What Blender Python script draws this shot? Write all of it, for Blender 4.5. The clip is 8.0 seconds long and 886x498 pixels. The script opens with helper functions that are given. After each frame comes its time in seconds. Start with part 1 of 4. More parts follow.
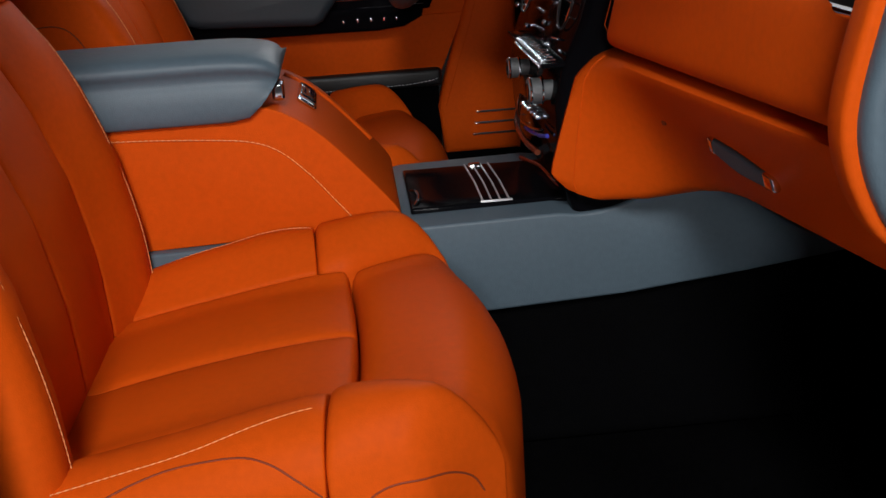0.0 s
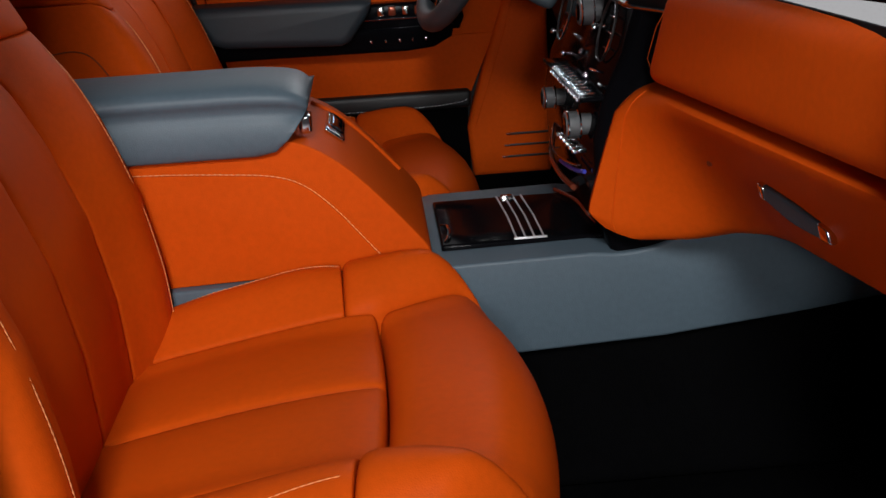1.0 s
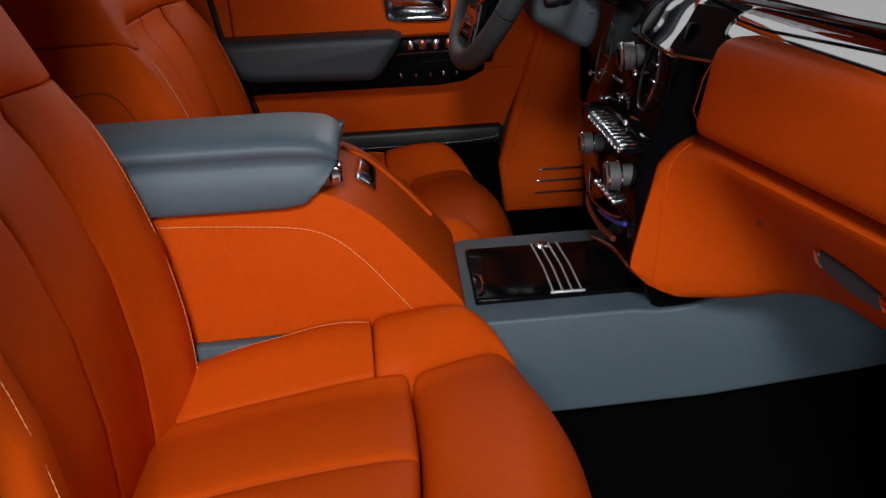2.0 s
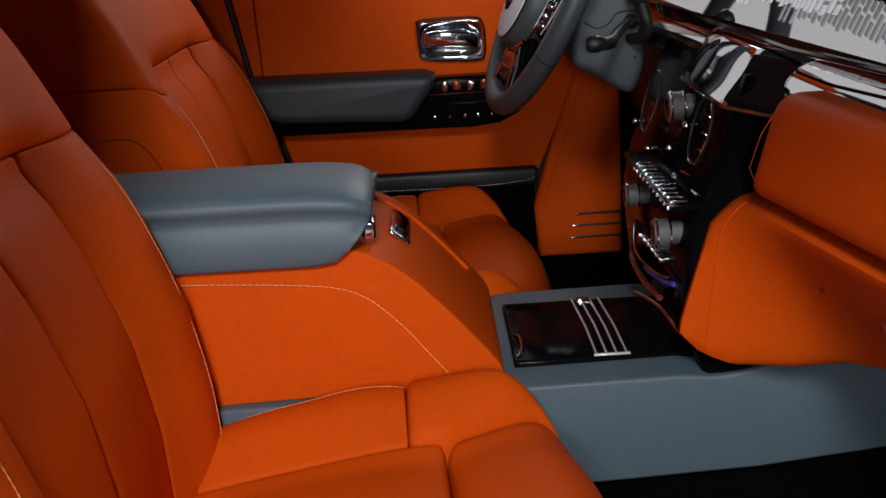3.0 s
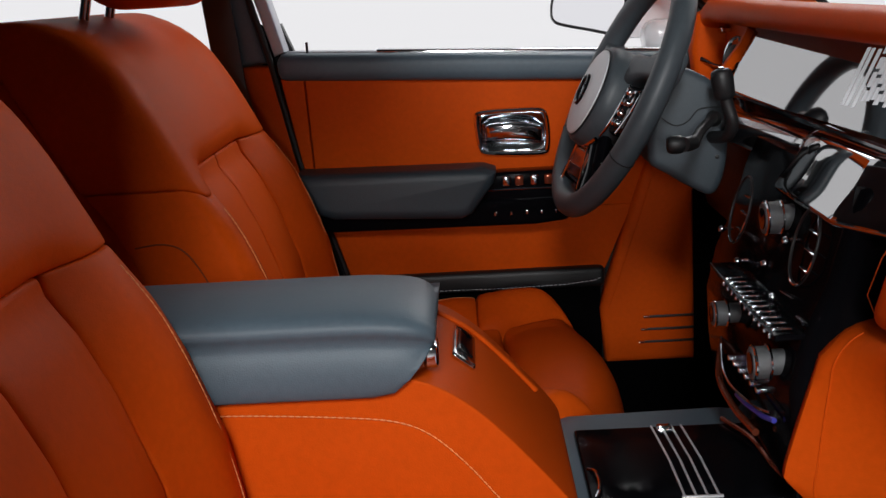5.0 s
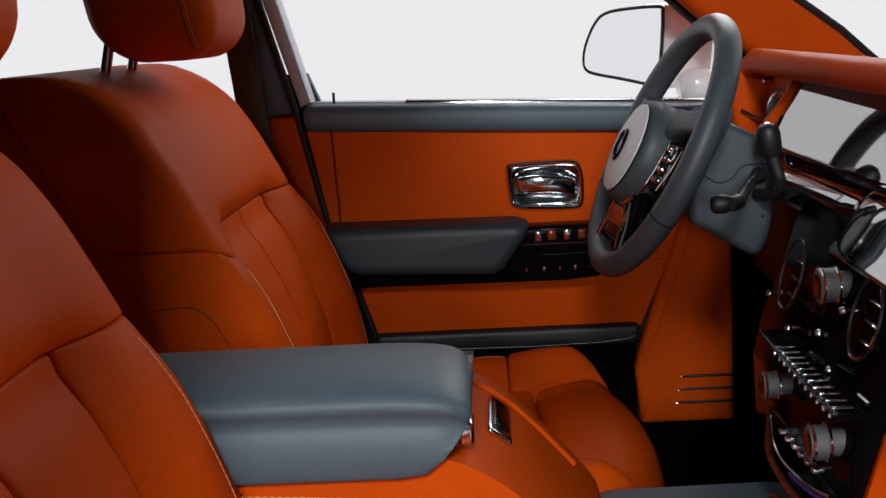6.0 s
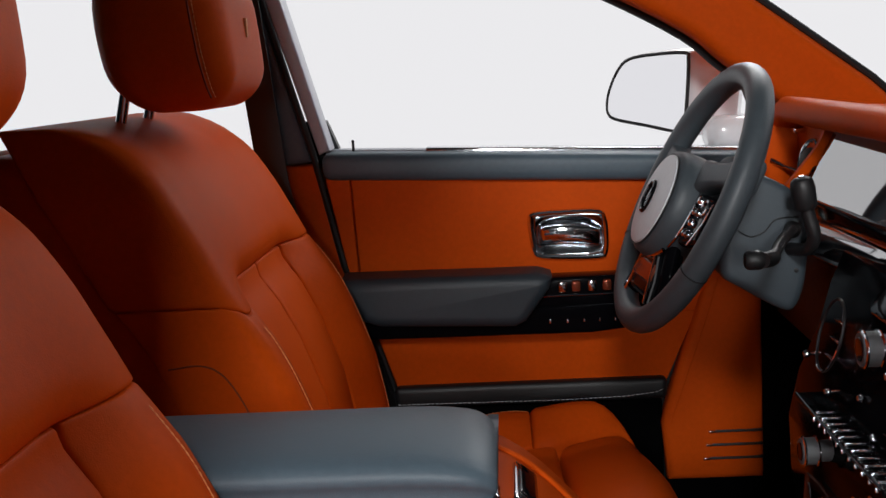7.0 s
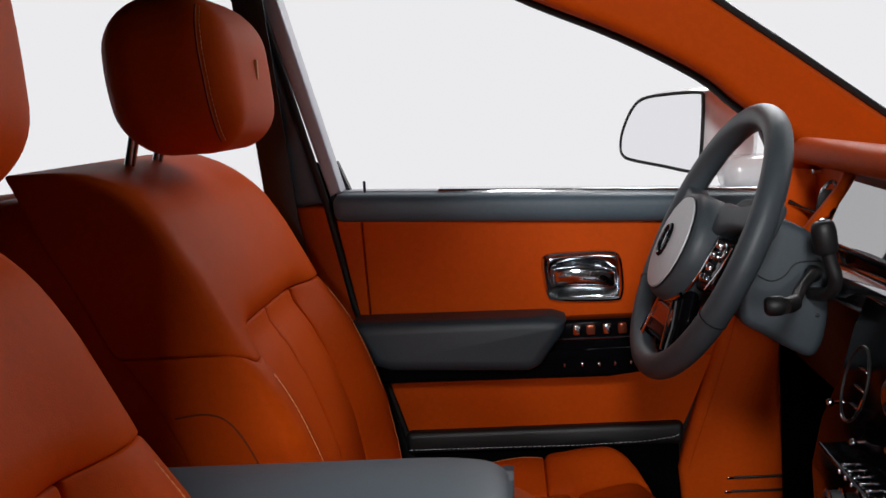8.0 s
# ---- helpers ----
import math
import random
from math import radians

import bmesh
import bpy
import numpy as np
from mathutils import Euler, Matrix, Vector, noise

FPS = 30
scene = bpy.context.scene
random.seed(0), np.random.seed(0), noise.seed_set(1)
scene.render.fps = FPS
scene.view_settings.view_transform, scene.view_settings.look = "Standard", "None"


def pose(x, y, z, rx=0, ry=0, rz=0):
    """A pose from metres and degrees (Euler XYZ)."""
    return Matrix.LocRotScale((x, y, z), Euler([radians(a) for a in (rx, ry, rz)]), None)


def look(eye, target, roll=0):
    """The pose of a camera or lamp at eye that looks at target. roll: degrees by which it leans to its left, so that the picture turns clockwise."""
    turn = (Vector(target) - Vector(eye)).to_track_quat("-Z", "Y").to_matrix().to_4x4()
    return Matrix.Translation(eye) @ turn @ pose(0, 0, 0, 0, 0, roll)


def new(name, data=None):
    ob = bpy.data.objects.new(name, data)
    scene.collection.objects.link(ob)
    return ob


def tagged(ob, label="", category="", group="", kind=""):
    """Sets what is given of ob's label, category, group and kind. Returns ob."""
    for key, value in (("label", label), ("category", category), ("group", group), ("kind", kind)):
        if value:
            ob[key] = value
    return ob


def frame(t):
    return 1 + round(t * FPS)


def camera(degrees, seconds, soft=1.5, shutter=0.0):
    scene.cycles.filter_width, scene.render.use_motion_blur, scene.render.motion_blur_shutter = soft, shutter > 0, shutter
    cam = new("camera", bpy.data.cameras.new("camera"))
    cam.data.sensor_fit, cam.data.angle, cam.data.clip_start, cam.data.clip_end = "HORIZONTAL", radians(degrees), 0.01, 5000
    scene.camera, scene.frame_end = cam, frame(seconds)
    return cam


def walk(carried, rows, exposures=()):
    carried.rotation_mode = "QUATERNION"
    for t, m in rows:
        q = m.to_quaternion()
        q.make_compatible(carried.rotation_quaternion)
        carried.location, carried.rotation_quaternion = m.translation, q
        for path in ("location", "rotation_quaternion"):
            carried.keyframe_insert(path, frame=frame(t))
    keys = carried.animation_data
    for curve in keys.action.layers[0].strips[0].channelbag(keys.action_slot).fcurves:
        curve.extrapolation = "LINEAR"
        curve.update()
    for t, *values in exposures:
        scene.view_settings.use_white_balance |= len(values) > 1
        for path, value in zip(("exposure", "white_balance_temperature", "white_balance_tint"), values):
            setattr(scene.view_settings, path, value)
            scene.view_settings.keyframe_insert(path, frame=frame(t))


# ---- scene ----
cam = camera(42.2, 8.0)
PATH = [
    (0, (0.093, 0.081, 0.894), (0.223, 1.968, 0.244), -3.8),
    (0.5, (0.089, 0.116, 0.901), (0.202, 2.005, 0.255), -3.7),
    (1, (0.088, 0.147, 0.917), (0.181, 2.039, 0.275), -3.6),
    (1.5, (0.085, 0.176, 0.934), (0.16, 2.071, 0.3), -3.6),
    (3, (0.072, 0.286, 0.962), (0.085, 2.202, 0.388), -3.4),
    (3.5, (0.067, 0.318, 0.965), (0.063, 2.242, 0.42), -3.4),
    (4, (0.062, 0.352, 0.966), (0.041, 2.286, 0.457), -3.3),
    (4.5, (0.057, 0.385, 0.971), (0.018, 2.326, 0.492), -3.3),
    (6, (0.038, 0.485, 0.991), (-0.055, 2.447, 0.614), -3.3),
    (6.5, (0.033, 0.509, 0.999), (-0.073, 2.476, 0.652), -3.3),
    (7, (0.03, 0.53, 1.005), (-0.089, 2.502, 0.693), -3.3),
    (7.5, (0.027, 0.545, 1.01), (-0.101, 2.521, 0.729), -3.4),
    (8, (0.026, 0.556, 1.012), (-0.108, 2.536, 0.762), -3.4),
]
walk(cam, [(t, look(eye, target, roll)) for t, eye, target, roll in PATH])

# ---- world and lamps ----
world = bpy.data.worlds.new("studio")
scene.world = world
world.use_nodes = True
bg = world.node_tree.nodes["Background"]
bg.inputs[0].default_value, bg.inputs[1].default_value = (0.84, 0.85, 0.87, 1), 0.016


def softbox(name, eye, target, sx, sy, watts, colour=(1, 1, 1)):
    lamp = bpy.data.lights.new(name, "AREA")
    lamp.shape, lamp.size, lamp.size_y, lamp.energy, lamp.color = "RECTANGLE", sx, sy, watts, colour
    ob = new(name, lamp)
    ob.matrix_world = look(eye, target)
    return ob


softbox("studio_softbox", (-0.03, -1.5, 2.4), (-0.02, 1.5, 0.55), 0.5, 0.7, 80)
softbox("low_softbox", (-0.04, -2.4, 1.32), (0.05, 2.0, 0.7), 0.4, 0.4, 30)
softbox("front_softbox", (2.0, 2.9, 2.4), (-0.1, 1.9, 0.9), 1.2, 1.0, 5)
softbox("window_softbox", (0.55, 3.1, 1.62), (-0.2, 2.0, 0.8), 0.7, 0.4, 10)
scene.view_settings.exposure = 0.0


# ---- materials ----
def material(name, colour, rough, metal=0.0, grain=0.0, scale=400.0, vary=0.0, coat=0.0, bump_kind="voronoi", blotch=6.0, sheen=0.0, spec=0.5):
    m = bpy.data.materials.new(name)
    m.use_nodes = True
    nt = m.node_tree
    b = nt.nodes["Principled BSDF"]
    b.inputs["Base Color"].default_value = (*colour, 1)
    b.inputs["Roughness"].default_value = rough
    b.inputs["Metallic"].default_value = metal
    b.inputs["Coat Weight"].default_value = coat
    b.inputs["Sheen Weight"].default_value = sheen
    b.inputs["Specular IOR Level"].default_value = spec
    co = nt.nodes.new("ShaderNodeTexCoord")
    if vary:
        n = nt.nodes.new("ShaderNodeTexNoise")
        n.inputs["Scale"].default_value, n.inputs["Detail"].default_value = blotch, 5
        nt.links.new(co.outputs["Object"], n.inputs["Vector"])
        n2 = nt.nodes.new("ShaderNodeTexNoise")
        n2.inputs["Scale"].default_value, n2.inputs["Detail"].default_value = blotch * 22, 3
        nt.links.new(co.outputs["Object"], n2.inputs["Vector"])
        add = nt.nodes.new("ShaderNodeMath")
        add.operation = "ADD"
        nt.links.new(n.outputs["Fac"], add.inputs[0])
        nt.links.new(n2.outputs["Fac"], add.inputs[1])
        r = nt.nodes.new("ShaderNodeMapRange")
        r.inputs["From Min"].default_value, r.inputs["From Max"].default_value = 0.7, 1.3
        nt.links.new(add.outputs[0], r.inputs["Value"])
        mix = nt.nodes.new("ShaderNodeMix")
        mix.data_type = "RGBA"
        mix.inputs[6].default_value = (*[c * (1 - vary) for c in colour], 1)
        mix.inputs[7].default_value = (*[min(1, c * (1 + vary)) for c in colour], 1)
        nt.links.new(r.outputs[0], mix.inputs[0])
        nt.links.new(mix.outputs[2], b.inputs["Base Color"])
        rr = nt.nodes.new("ShaderNodeMapRange")
        rr.inputs["To Min"].default_value, rr.inputs["To Max"].default_value = rough * 0.85, min(1, rough * 1.15)
        nt.links.new(n2.outputs["Fac"], rr.inputs["Value"])
        nt.links.new(rr.outputs[0], b.inputs["Roughness"])
    if grain:
        v = nt.nodes.new("ShaderNodeTexVoronoi" if bump_kind == "voronoi" else "ShaderNodeTexNoise")
        v.inputs["Scale"].default_value = scale
        nt.links.new(co.outputs["Object"], v.inputs["Vector"])
        bp = nt.nodes.new("ShaderNodeBump")
        bp.inputs["Strength"].default_value, bp.inputs["Distance"].default_value = grain, 0.0006
        nt.links.new(v.outputs[0], bp.inputs["Height"])
        nt.links.new(bp.outputs[0], b.inputs["Normal"])
    return m


ORANGE = material("orange_leather", (0.575, 0.072, 0.004), 0.50, grain=0.22, scale=750, vary=0.07, spec=0.13)
ORANGE.node_tree.nodes["Principled BSDF"].inputs["IOR"].default_value = 1.22
RIM = material("rim_leather", (0.052, 0.064, 0.074), 0.45, grain=0.25, scale=650, vary=0.08, spec=0.4)
GREY = material("grey_leather", (0.076, 0.110, 0.138), 0.5, grain=0.25, scale=650, vary=0.08, spec=0.4)
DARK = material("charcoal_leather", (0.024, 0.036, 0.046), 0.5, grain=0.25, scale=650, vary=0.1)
BLACK = material("black_plastic", (0.008, 0.008, 0.009), 0.5, grain=0.15, scale=900, vary=0.15)
CHARCOAL = material("charcoal_moulding", (0.046, 0.061, 0.074), 0.5, grain=0.2, scale=650, vary=0.08)
GLOSS = material("black_lacquer", (0.003, 0.003, 0.004), 0.07, vary=0.1, spec=0.5)
CARPET = material("black_carpet", (0.0013, 0.0013, 0.0016), 0.95, grain=0.8, scale=500, vary=0.5, bump_kind="noise", spec=0.04)
SATIN = material("black_satin_lacquer", (0.003, 0.003, 0.004), 0.13, vary=0.1, spec=0.03)
FASCIA = material("polished_fascia_lacquer", (0.003, 0.003, 0.004), 0.04, vary=0.1)
FASCIA.node_tree.nodes["Principled BSDF"].inputs["IOR"].default_value = 5.5
SCREEN = material("coated_screen_glass", (0.012, 0.013, 0.016), 0.03, vary=0.1)
SCREEN.node_tree.nodes["Principled BSDF"].inputs["IOR"].default_value = 5.0
CHROME = material("chrome", (0.72, 0.72, 0.75), 0.09, metal=1.0, vary=0.03)
KNURL = material("knurled_metal", (0.12, 0.125, 0.13), 0.45, metal=0.3, grain=0.5, scale=1500, vary=0.1)
DARKCHROME = material("smoked_chrome", (0.30, 0.32, 0.34), 0.14, metal=1.0, vary=0.05)
# Pale base colour carries the white lamp reflection of the chrome inlays.
INLAY = material("inlay_shine", (0.62, 0.62, 0.65), 0.3, metal=0.3, vary=0.05)
STITCH = material("pale_thread", (0.74, 0.27, 0.09), 0.7, vary=0.1)
# Darkened leather colour: shade of the seam grooves is painted into the beads.
SEAM = material("seam_shade_tone", (0.2, 0.025, 0.003), 0.7, vary=0.1)
WHITE = material("white_paint", (0.8, 0.81, 0.84), 0.2, coat=0.6, vary=0.02)
MIRROR = material("mirror_glass", (0.9, 0.9, 0.92), 0.02, metal=1.0)
GREYTRIM = material("grey_painted_trim", (0.42, 0.43, 0.48), 0.4, vary=0.05)
HEADLINER = material("charcoal_headliner", (0.05, 0.05, 0.055), 0.9, grain=0.3, vary=0.05)
GROUND = material("pale_studio_floor", (0.62, 0.62, 0.63), 0.5, vary=0.05)
BRONZE = material("bronze_lacquer", (0.25, 0.06, 0.03), 0.15, metal=0.6, vary=0.1)
BLUE = material("blue_lacquer", (0.05, 0.05, 0.35), 0.2, vary=0.1)
PALE = material("pale_emblem_leather", (0.58, 0.60, 0.63), 0.45, grain=0.2, vary=0.06)


# ---- mesh tools ----
from mathutils.bvhtree import BVHTree


def part(name, bm, mat, parent=None, label="", smooth=40):
    """Links a bmesh as one mesh object under a thing or part."""
    me = bpy.data.meshes.new(name)
    bmesh.ops.recalc_face_normals(bm, faces=bm.faces)
    bm.to_mesh(me)
    bm.free()
    me.materials.append(mat)
    for p in me.polygons:
        p.use_smooth = True
    if smooth < 180:
        me.set_sharp_from_angle(angle=radians(smooth))
    ob = new(name, me)
    if parent is not None:
        ob.parent = parent
    if label:
        ob["label"] = label
    return ob


def thing(name, label, category, at=(0, 0, 0), group="", kind=""):
    ob = new(name)
    ob.location = at
    ob.empty_display_size = 0.05
    return tagged(ob, label, category, group, kind)


def from_arrays(verts, faces):
    bm = bmesh.new()
    vs = [bm.verts.new(v) for v in verts]
    for f in faces:
        if len(set(f)) > 2:
            try:
                bm.faces.new([vs[k] for k in f])
            except ValueError:
                pass
    return bm


def pad(x0, x1, y0, y1, z0, z1, r=0.02, warp=None, step=0.02, puff=None, seg=4):
    """A box with round edges of radius r, bent by warp(points). puff: (axis, sign, amount) swells one side."""
    lo, hi = np.array([x0, y0, z0]), np.array([x1, y1, z1])
    r = min(r, *((hi - lo) / 2.001))
    ticks = []
    for a in range(3):
        edge = r * (1 - np.cos(np.linspace(0, math.pi / 2, seg + 1)))
        n = max(1, int(math.ceil((hi[a] - lo[a] - 2 * r) / step)))
        mid = np.linspace(lo[a] + r, hi[a] - r, n + 1)[1:-1]
        ticks.append(np.concatenate([lo[a] + edge, mid, (hi[a] - edge)[::-1]]))
    index, pts, faces = {}, [], []

    def vid(i, j, k):
        key = (i, j, k)
        if key not in index:
            index[key] = len(pts)
            pts.append((ticks[0][i], ticks[1][j], ticks[2][k]))
        return index[key]

    n = [len(t) - 1 for t in ticks]
    for a in range(3):
        b, c = (a + 1) % 3, (a + 2) % 3
        for side in (0, n[a]):
            for i in range(n[b]):
                for j in range(n[c]):
                    quad = []
                    for di, dj in ((0, 0), (1, 0), (1, 1), (0, 1)):
                        q = [0, 0, 0]
                        q[a], q[b], q[c] = side, i + di, j + dj
                        quad.append(vid(*q))
                    faces.append(quad)
    p = np.array(pts)
    inner = np.clip(p, lo + r, hi - r)
    d = p - inner
    d /= np.maximum(np.linalg.norm(d, axis=1, keepdims=True), 1e-9)
    p = inner + d * r
    if puff:
        for axis, sign, amount in ([puff] if isinstance(puff[0], int) else puff):
            u = (p - (lo + hi) / 2) / ((hi - lo) / 2)
            b, c = (axis + 1) % 3, (axis + 2) % 3
            w = np.clip(1 - u[:, b] ** 2, 0, 1) ** 0.6 * np.clip(1 - u[:, c] ** 2, 0, 1) ** 0.6 * np.clip(sign * u[:, axis], 0, 1)
            p[:, axis] += sign * amount * w
    if warp:
        p = warp(p)
    return from_arrays(p.tolist(), faces)


def prism(outline, axis, a, b, bevel=0.004, seg=3):
    """A flat outline, (x, z) for axis y, (y, z) for axis x, (x, y) for axis z, drawn out from a to b with round edges."""
    bm = bmesh.new()
    place = {"x": lambda u, v, w: (w, u, v), "y": lambda u, v, w: (u, w, v), "z": lambda u, v, w: (u, v, w)}[axis]
    rings = [[bm.verts.new(place(u, v, w)) for u, v in outline] for w in (a, b)]
    n = len(outline)
    bm.faces.new(rings[0])
    bm.faces.new(rings[1][::-1])
    for i in range(n):
        bm.faces.new([rings[0][i], rings[1][i], rings[1][(i + 1) % n], rings[0][(i + 1) % n]])
    bmesh.ops.recalc_face_normals(bm, faces=bm.faces)
    if bevel:
        rim = [e for e in bm.edges if len(set(round(v.co["xyz".index(axis)], 5) for v in e.verts)) == 1]
        bmesh.ops.bevel(bm, geom=rim, offset=bevel, segments=seg, profile=0.5, affect="EDGES", clamp_overlap=True)
    return bm


def smooth_line(points, n=8, closed=False):
    """A soft curve through the points."""
    p = [Vector(q) for q in points]
    out = []
    m = len(p)
    for i in range(m if closed else m - 1):
        a, b, c, d = (p[(i + k) % m] if closed else p[min(max(i + k, 0), m - 1)] for k in (-1, 0, 1, 2))
        for s in range(n):
            t = s / n
            out.append(0.5 * ((2 * b) + (c - a) * t + (2 * a - 5 * b + 4 * c - d) * t * t + (3 * b - a - 3 * c + d) * t ** 3))
    if not closed:
        out.append(p[-1])
    return out


def tube(points, r, n=8, closed=False, flat=1.0):
    """A round bar along the points; r is one radius or one for each point."""
    pts = [Vector(p) for p in points]
    m = len(pts)
    rs = r if isinstance(r, (list, tuple)) else [r] * m
    up = Vector((0, 0, 1))
    verts, faces = [], []
    side = None
    for i, p in enumerate(pts):
        a, b = (pts[i - 1], pts[(i + 1) % m]) if closed else (pts[max(i - 1, 0)], pts[min(i + 1, m - 1)])
        d = (b - a).normalized()
        if side is None:
            side = d.cross(up if abs(d.z) < 0.9 else Vector((1, 0, 0))).normalized()
        else:
            side = (side - d * side.dot(d)).normalized()
        other = d.cross(side)
        for k in range(n):
            t = 2 * math.pi * k / n
            verts.append(p + (side * math.cos(t) + other * math.sin(t) * flat) * rs[i])
    for i in range(m if closed else m - 1):
        for k in range(n):
            j = (i + 1) % m
            faces.append([i * n + k, i * n + (k + 1) % n, j * n + (k + 1) % n, j * n + k])
    if not closed:
        faces += [list(range(n))[::-1], [(m - 1) * n + k for k in range(n)]]
    return from_arrays(verts, faces)


def lathe(profile, n=28, m=None):
    """Turns (radius, height) round z; m places it."""
    verts, faces = [], []
    for rad, h in profile:
        for k in range(n):
            t = 2 * math.pi * k / n
            v = Vector((rad * math.cos(t), rad * math.sin(t), h))
            verts.append(m @ v if m else v)
    for i in range(len(profile) - 1):
        for k in range(n):
            faces.append([i * n + k, i * n + (k + 1) % n, (i + 1) * n + (k + 1) % n, (i + 1) * n + k])
    faces += [list(range(n))[::-1], [(len(profile) - 1) * n + k for k in range(n)]]
    return from_arrays(verts, faces)


def stitches(points, length=0.006, gap=0.0005, r=0.0008):
    """Short threads in a row along a curve, in one mesh."""
    pts = [Vector(p) for p in points]
    dist = [0.0]
    for a, b in zip(pts, pts[1:]):
        dist.append(dist[-1] + (b - a).length)

    def at(s):
        for i in range(len(pts) - 1):
            if s <= dist[i + 1]:
                f = (s - dist[i]) / max(dist[i + 1] - dist[i], 1e-9)
                return pts[i].lerp(pts[i + 1], f)
        return pts[-1]

    verts, faces = [], []
    s = 0.0
    while s + length < dist[-1]:
        a, b = at(s), at(s + length)
        d = (b - a).normalized()
        u = d.cross(Vector((0.3, 0.2, 1))).normalized()
        w = d.cross(u)
        base = len(verts)
        for p, q in ((a, 0.4), (a.lerp(b, 0.5), 1.0), (b, 0.4)):
            for k in range(5):
                t = 2 * math.pi * k / 5
                verts.append(p + (u * math.cos(t) + w * math.sin(t)) * r * q)
        for i in range(2):
            for k in range(5):
                faces.append([base + i * 5 + k, base + i * 5 + (k + 1) % 5, base + i * 5 + 5 + (k + 1) % 5, base + i * 5 + 5 + k])
        s += length + gap
    return from_arrays(verts, faces)



# The wall's brightness is its own emission, in place of lamps on it.
GLOW = bpy.data.materials.new("glowing_studio_wall")
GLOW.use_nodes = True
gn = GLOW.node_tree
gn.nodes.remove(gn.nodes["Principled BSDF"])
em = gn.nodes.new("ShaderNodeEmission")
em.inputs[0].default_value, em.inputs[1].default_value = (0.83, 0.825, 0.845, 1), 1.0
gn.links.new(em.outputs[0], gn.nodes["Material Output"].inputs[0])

DISPLAY = bpy.data.materials.new("lit_display")
DISPLAY.use_nodes = True
db = DISPLAY.node_tree.nodes["Principled BSDF"]
db.inputs["Base Color"].default_value = (0.3, 0.3, 0.32, 1)
db.inputs["Emission Color"].default_value = (0.85, 0.88, 0.92, 1)
db.inputs["Emission Strength"].default_value = 0.3

# ---- studio and car shell ----
g = part("ground", prism([(-40, -40), (40, -40), (40, 40), (-40, 40)], "z", -0.35, -0.3, 0), GROUND)
tagged(g, "pale smooth studio floor under the car", "floor", kind="structure")
# Ends run on past the view to light the cabin and whiten the mirror.
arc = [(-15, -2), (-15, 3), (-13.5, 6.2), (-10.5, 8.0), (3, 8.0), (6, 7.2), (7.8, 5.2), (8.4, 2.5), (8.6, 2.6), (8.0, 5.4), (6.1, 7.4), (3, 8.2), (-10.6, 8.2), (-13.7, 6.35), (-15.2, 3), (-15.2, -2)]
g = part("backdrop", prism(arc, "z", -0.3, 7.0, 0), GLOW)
tagged(g, "plain white glowing studio wall round the car", "studio wall", kind="structure")
g = part("floor", prism([(-1.6, 0.80), (0.95, 0.80), (0.95, 2.42), (-1.6, 2.42)], "z", 0.1, 0.14, 0), CARPET)
tagged(g, "black deep pile carpet on the cabin floor", "carpet", kind="structure")
g = part("sill_near", pad(-1.6, 1.0, 0.70, 0.80, -0.1, 0.16, 0.02, step=0.2), BLACK)
tagged(g, "black door sill under the open doorway", "sill", kind="structure")
g = part("firewall", prism([(0.80, 0.14), (0.86, 0.14), (0.86, 0.90), (0.80, 0.90)], "y", 0.8, 2.38, 0), CARPET)
tagged(g, "black carpeted footwell wall under the dashboard", "wall", kind="structure")
# Roof out of view, added for its shade; dark to cut bounced light.
g = part("ceiling", pad(-1.6, -0.02, 0.84, 2.34, 1.27, 1.32, 0.02, step=0.1), HEADLINER)
tagged(g, "dark unseen headliner that shades the cabin", "roof", kind="structure")
# Unseen; closes the cabin so less light enters from behind.
g = part("wall_rear", pad(-1.66, -1.6, 0.76, 2.42, -0.1, 1.32, 0.02, step=0.2), DARK)
tagged(g, "dark unseen wall closing the cabin at the back", "wall", kind="structure")
# Unseen; reaches forward to keep the near softboxes off the seat backs.
g = part("wall_near_rear", pad(-1.66, -0.19, 0.74, 0.80, -0.1, 1.32, 0.02, step=0.2), DARK)
tagged(g, "dark unseen wall for the near rear door and pillar", "wall", kind="structure")
g = part("door_skin", pad(-1.66, 0.34, 2.43, 2.455, -0.1, 0.82, 0.01, step=0.2), WHITE)
tagged(g, "white painted outer skin of the far doors", "door", kind="structure")
g = part("wall_far_rear", pad(-1.66, -0.36, 2.36, 2.42, -0.1, 0.86, 0.02, step=0.2), DARK)
tagged(g, "dark rear door below the far rear window", "wall", kind="structure")


# ---- front seats ----
XB_Z = [0.30, 0.42, 0.50, 0.59, 0.67, 0.72, 0.77, 0.85, 0.92, 0.97, 1.05]
XB_X = [-0.165, -0.165, -0.170, -0.186, -0.214, -0.238, -0.272, -0.314, -0.356, -0.385, -0.43]


def step01(v, a, b):
    t = np.clip((v - a) / (b - a), 0, 1)
    return t * t * (3 - 2 * t)


def corner(d, r):
    """How far a round edge of radius r falls back at the distance d from the edge."""
    t = np.clip(r - d, 0, r)
    return r - np.sqrt(np.maximum(r * r - t * t, 0))


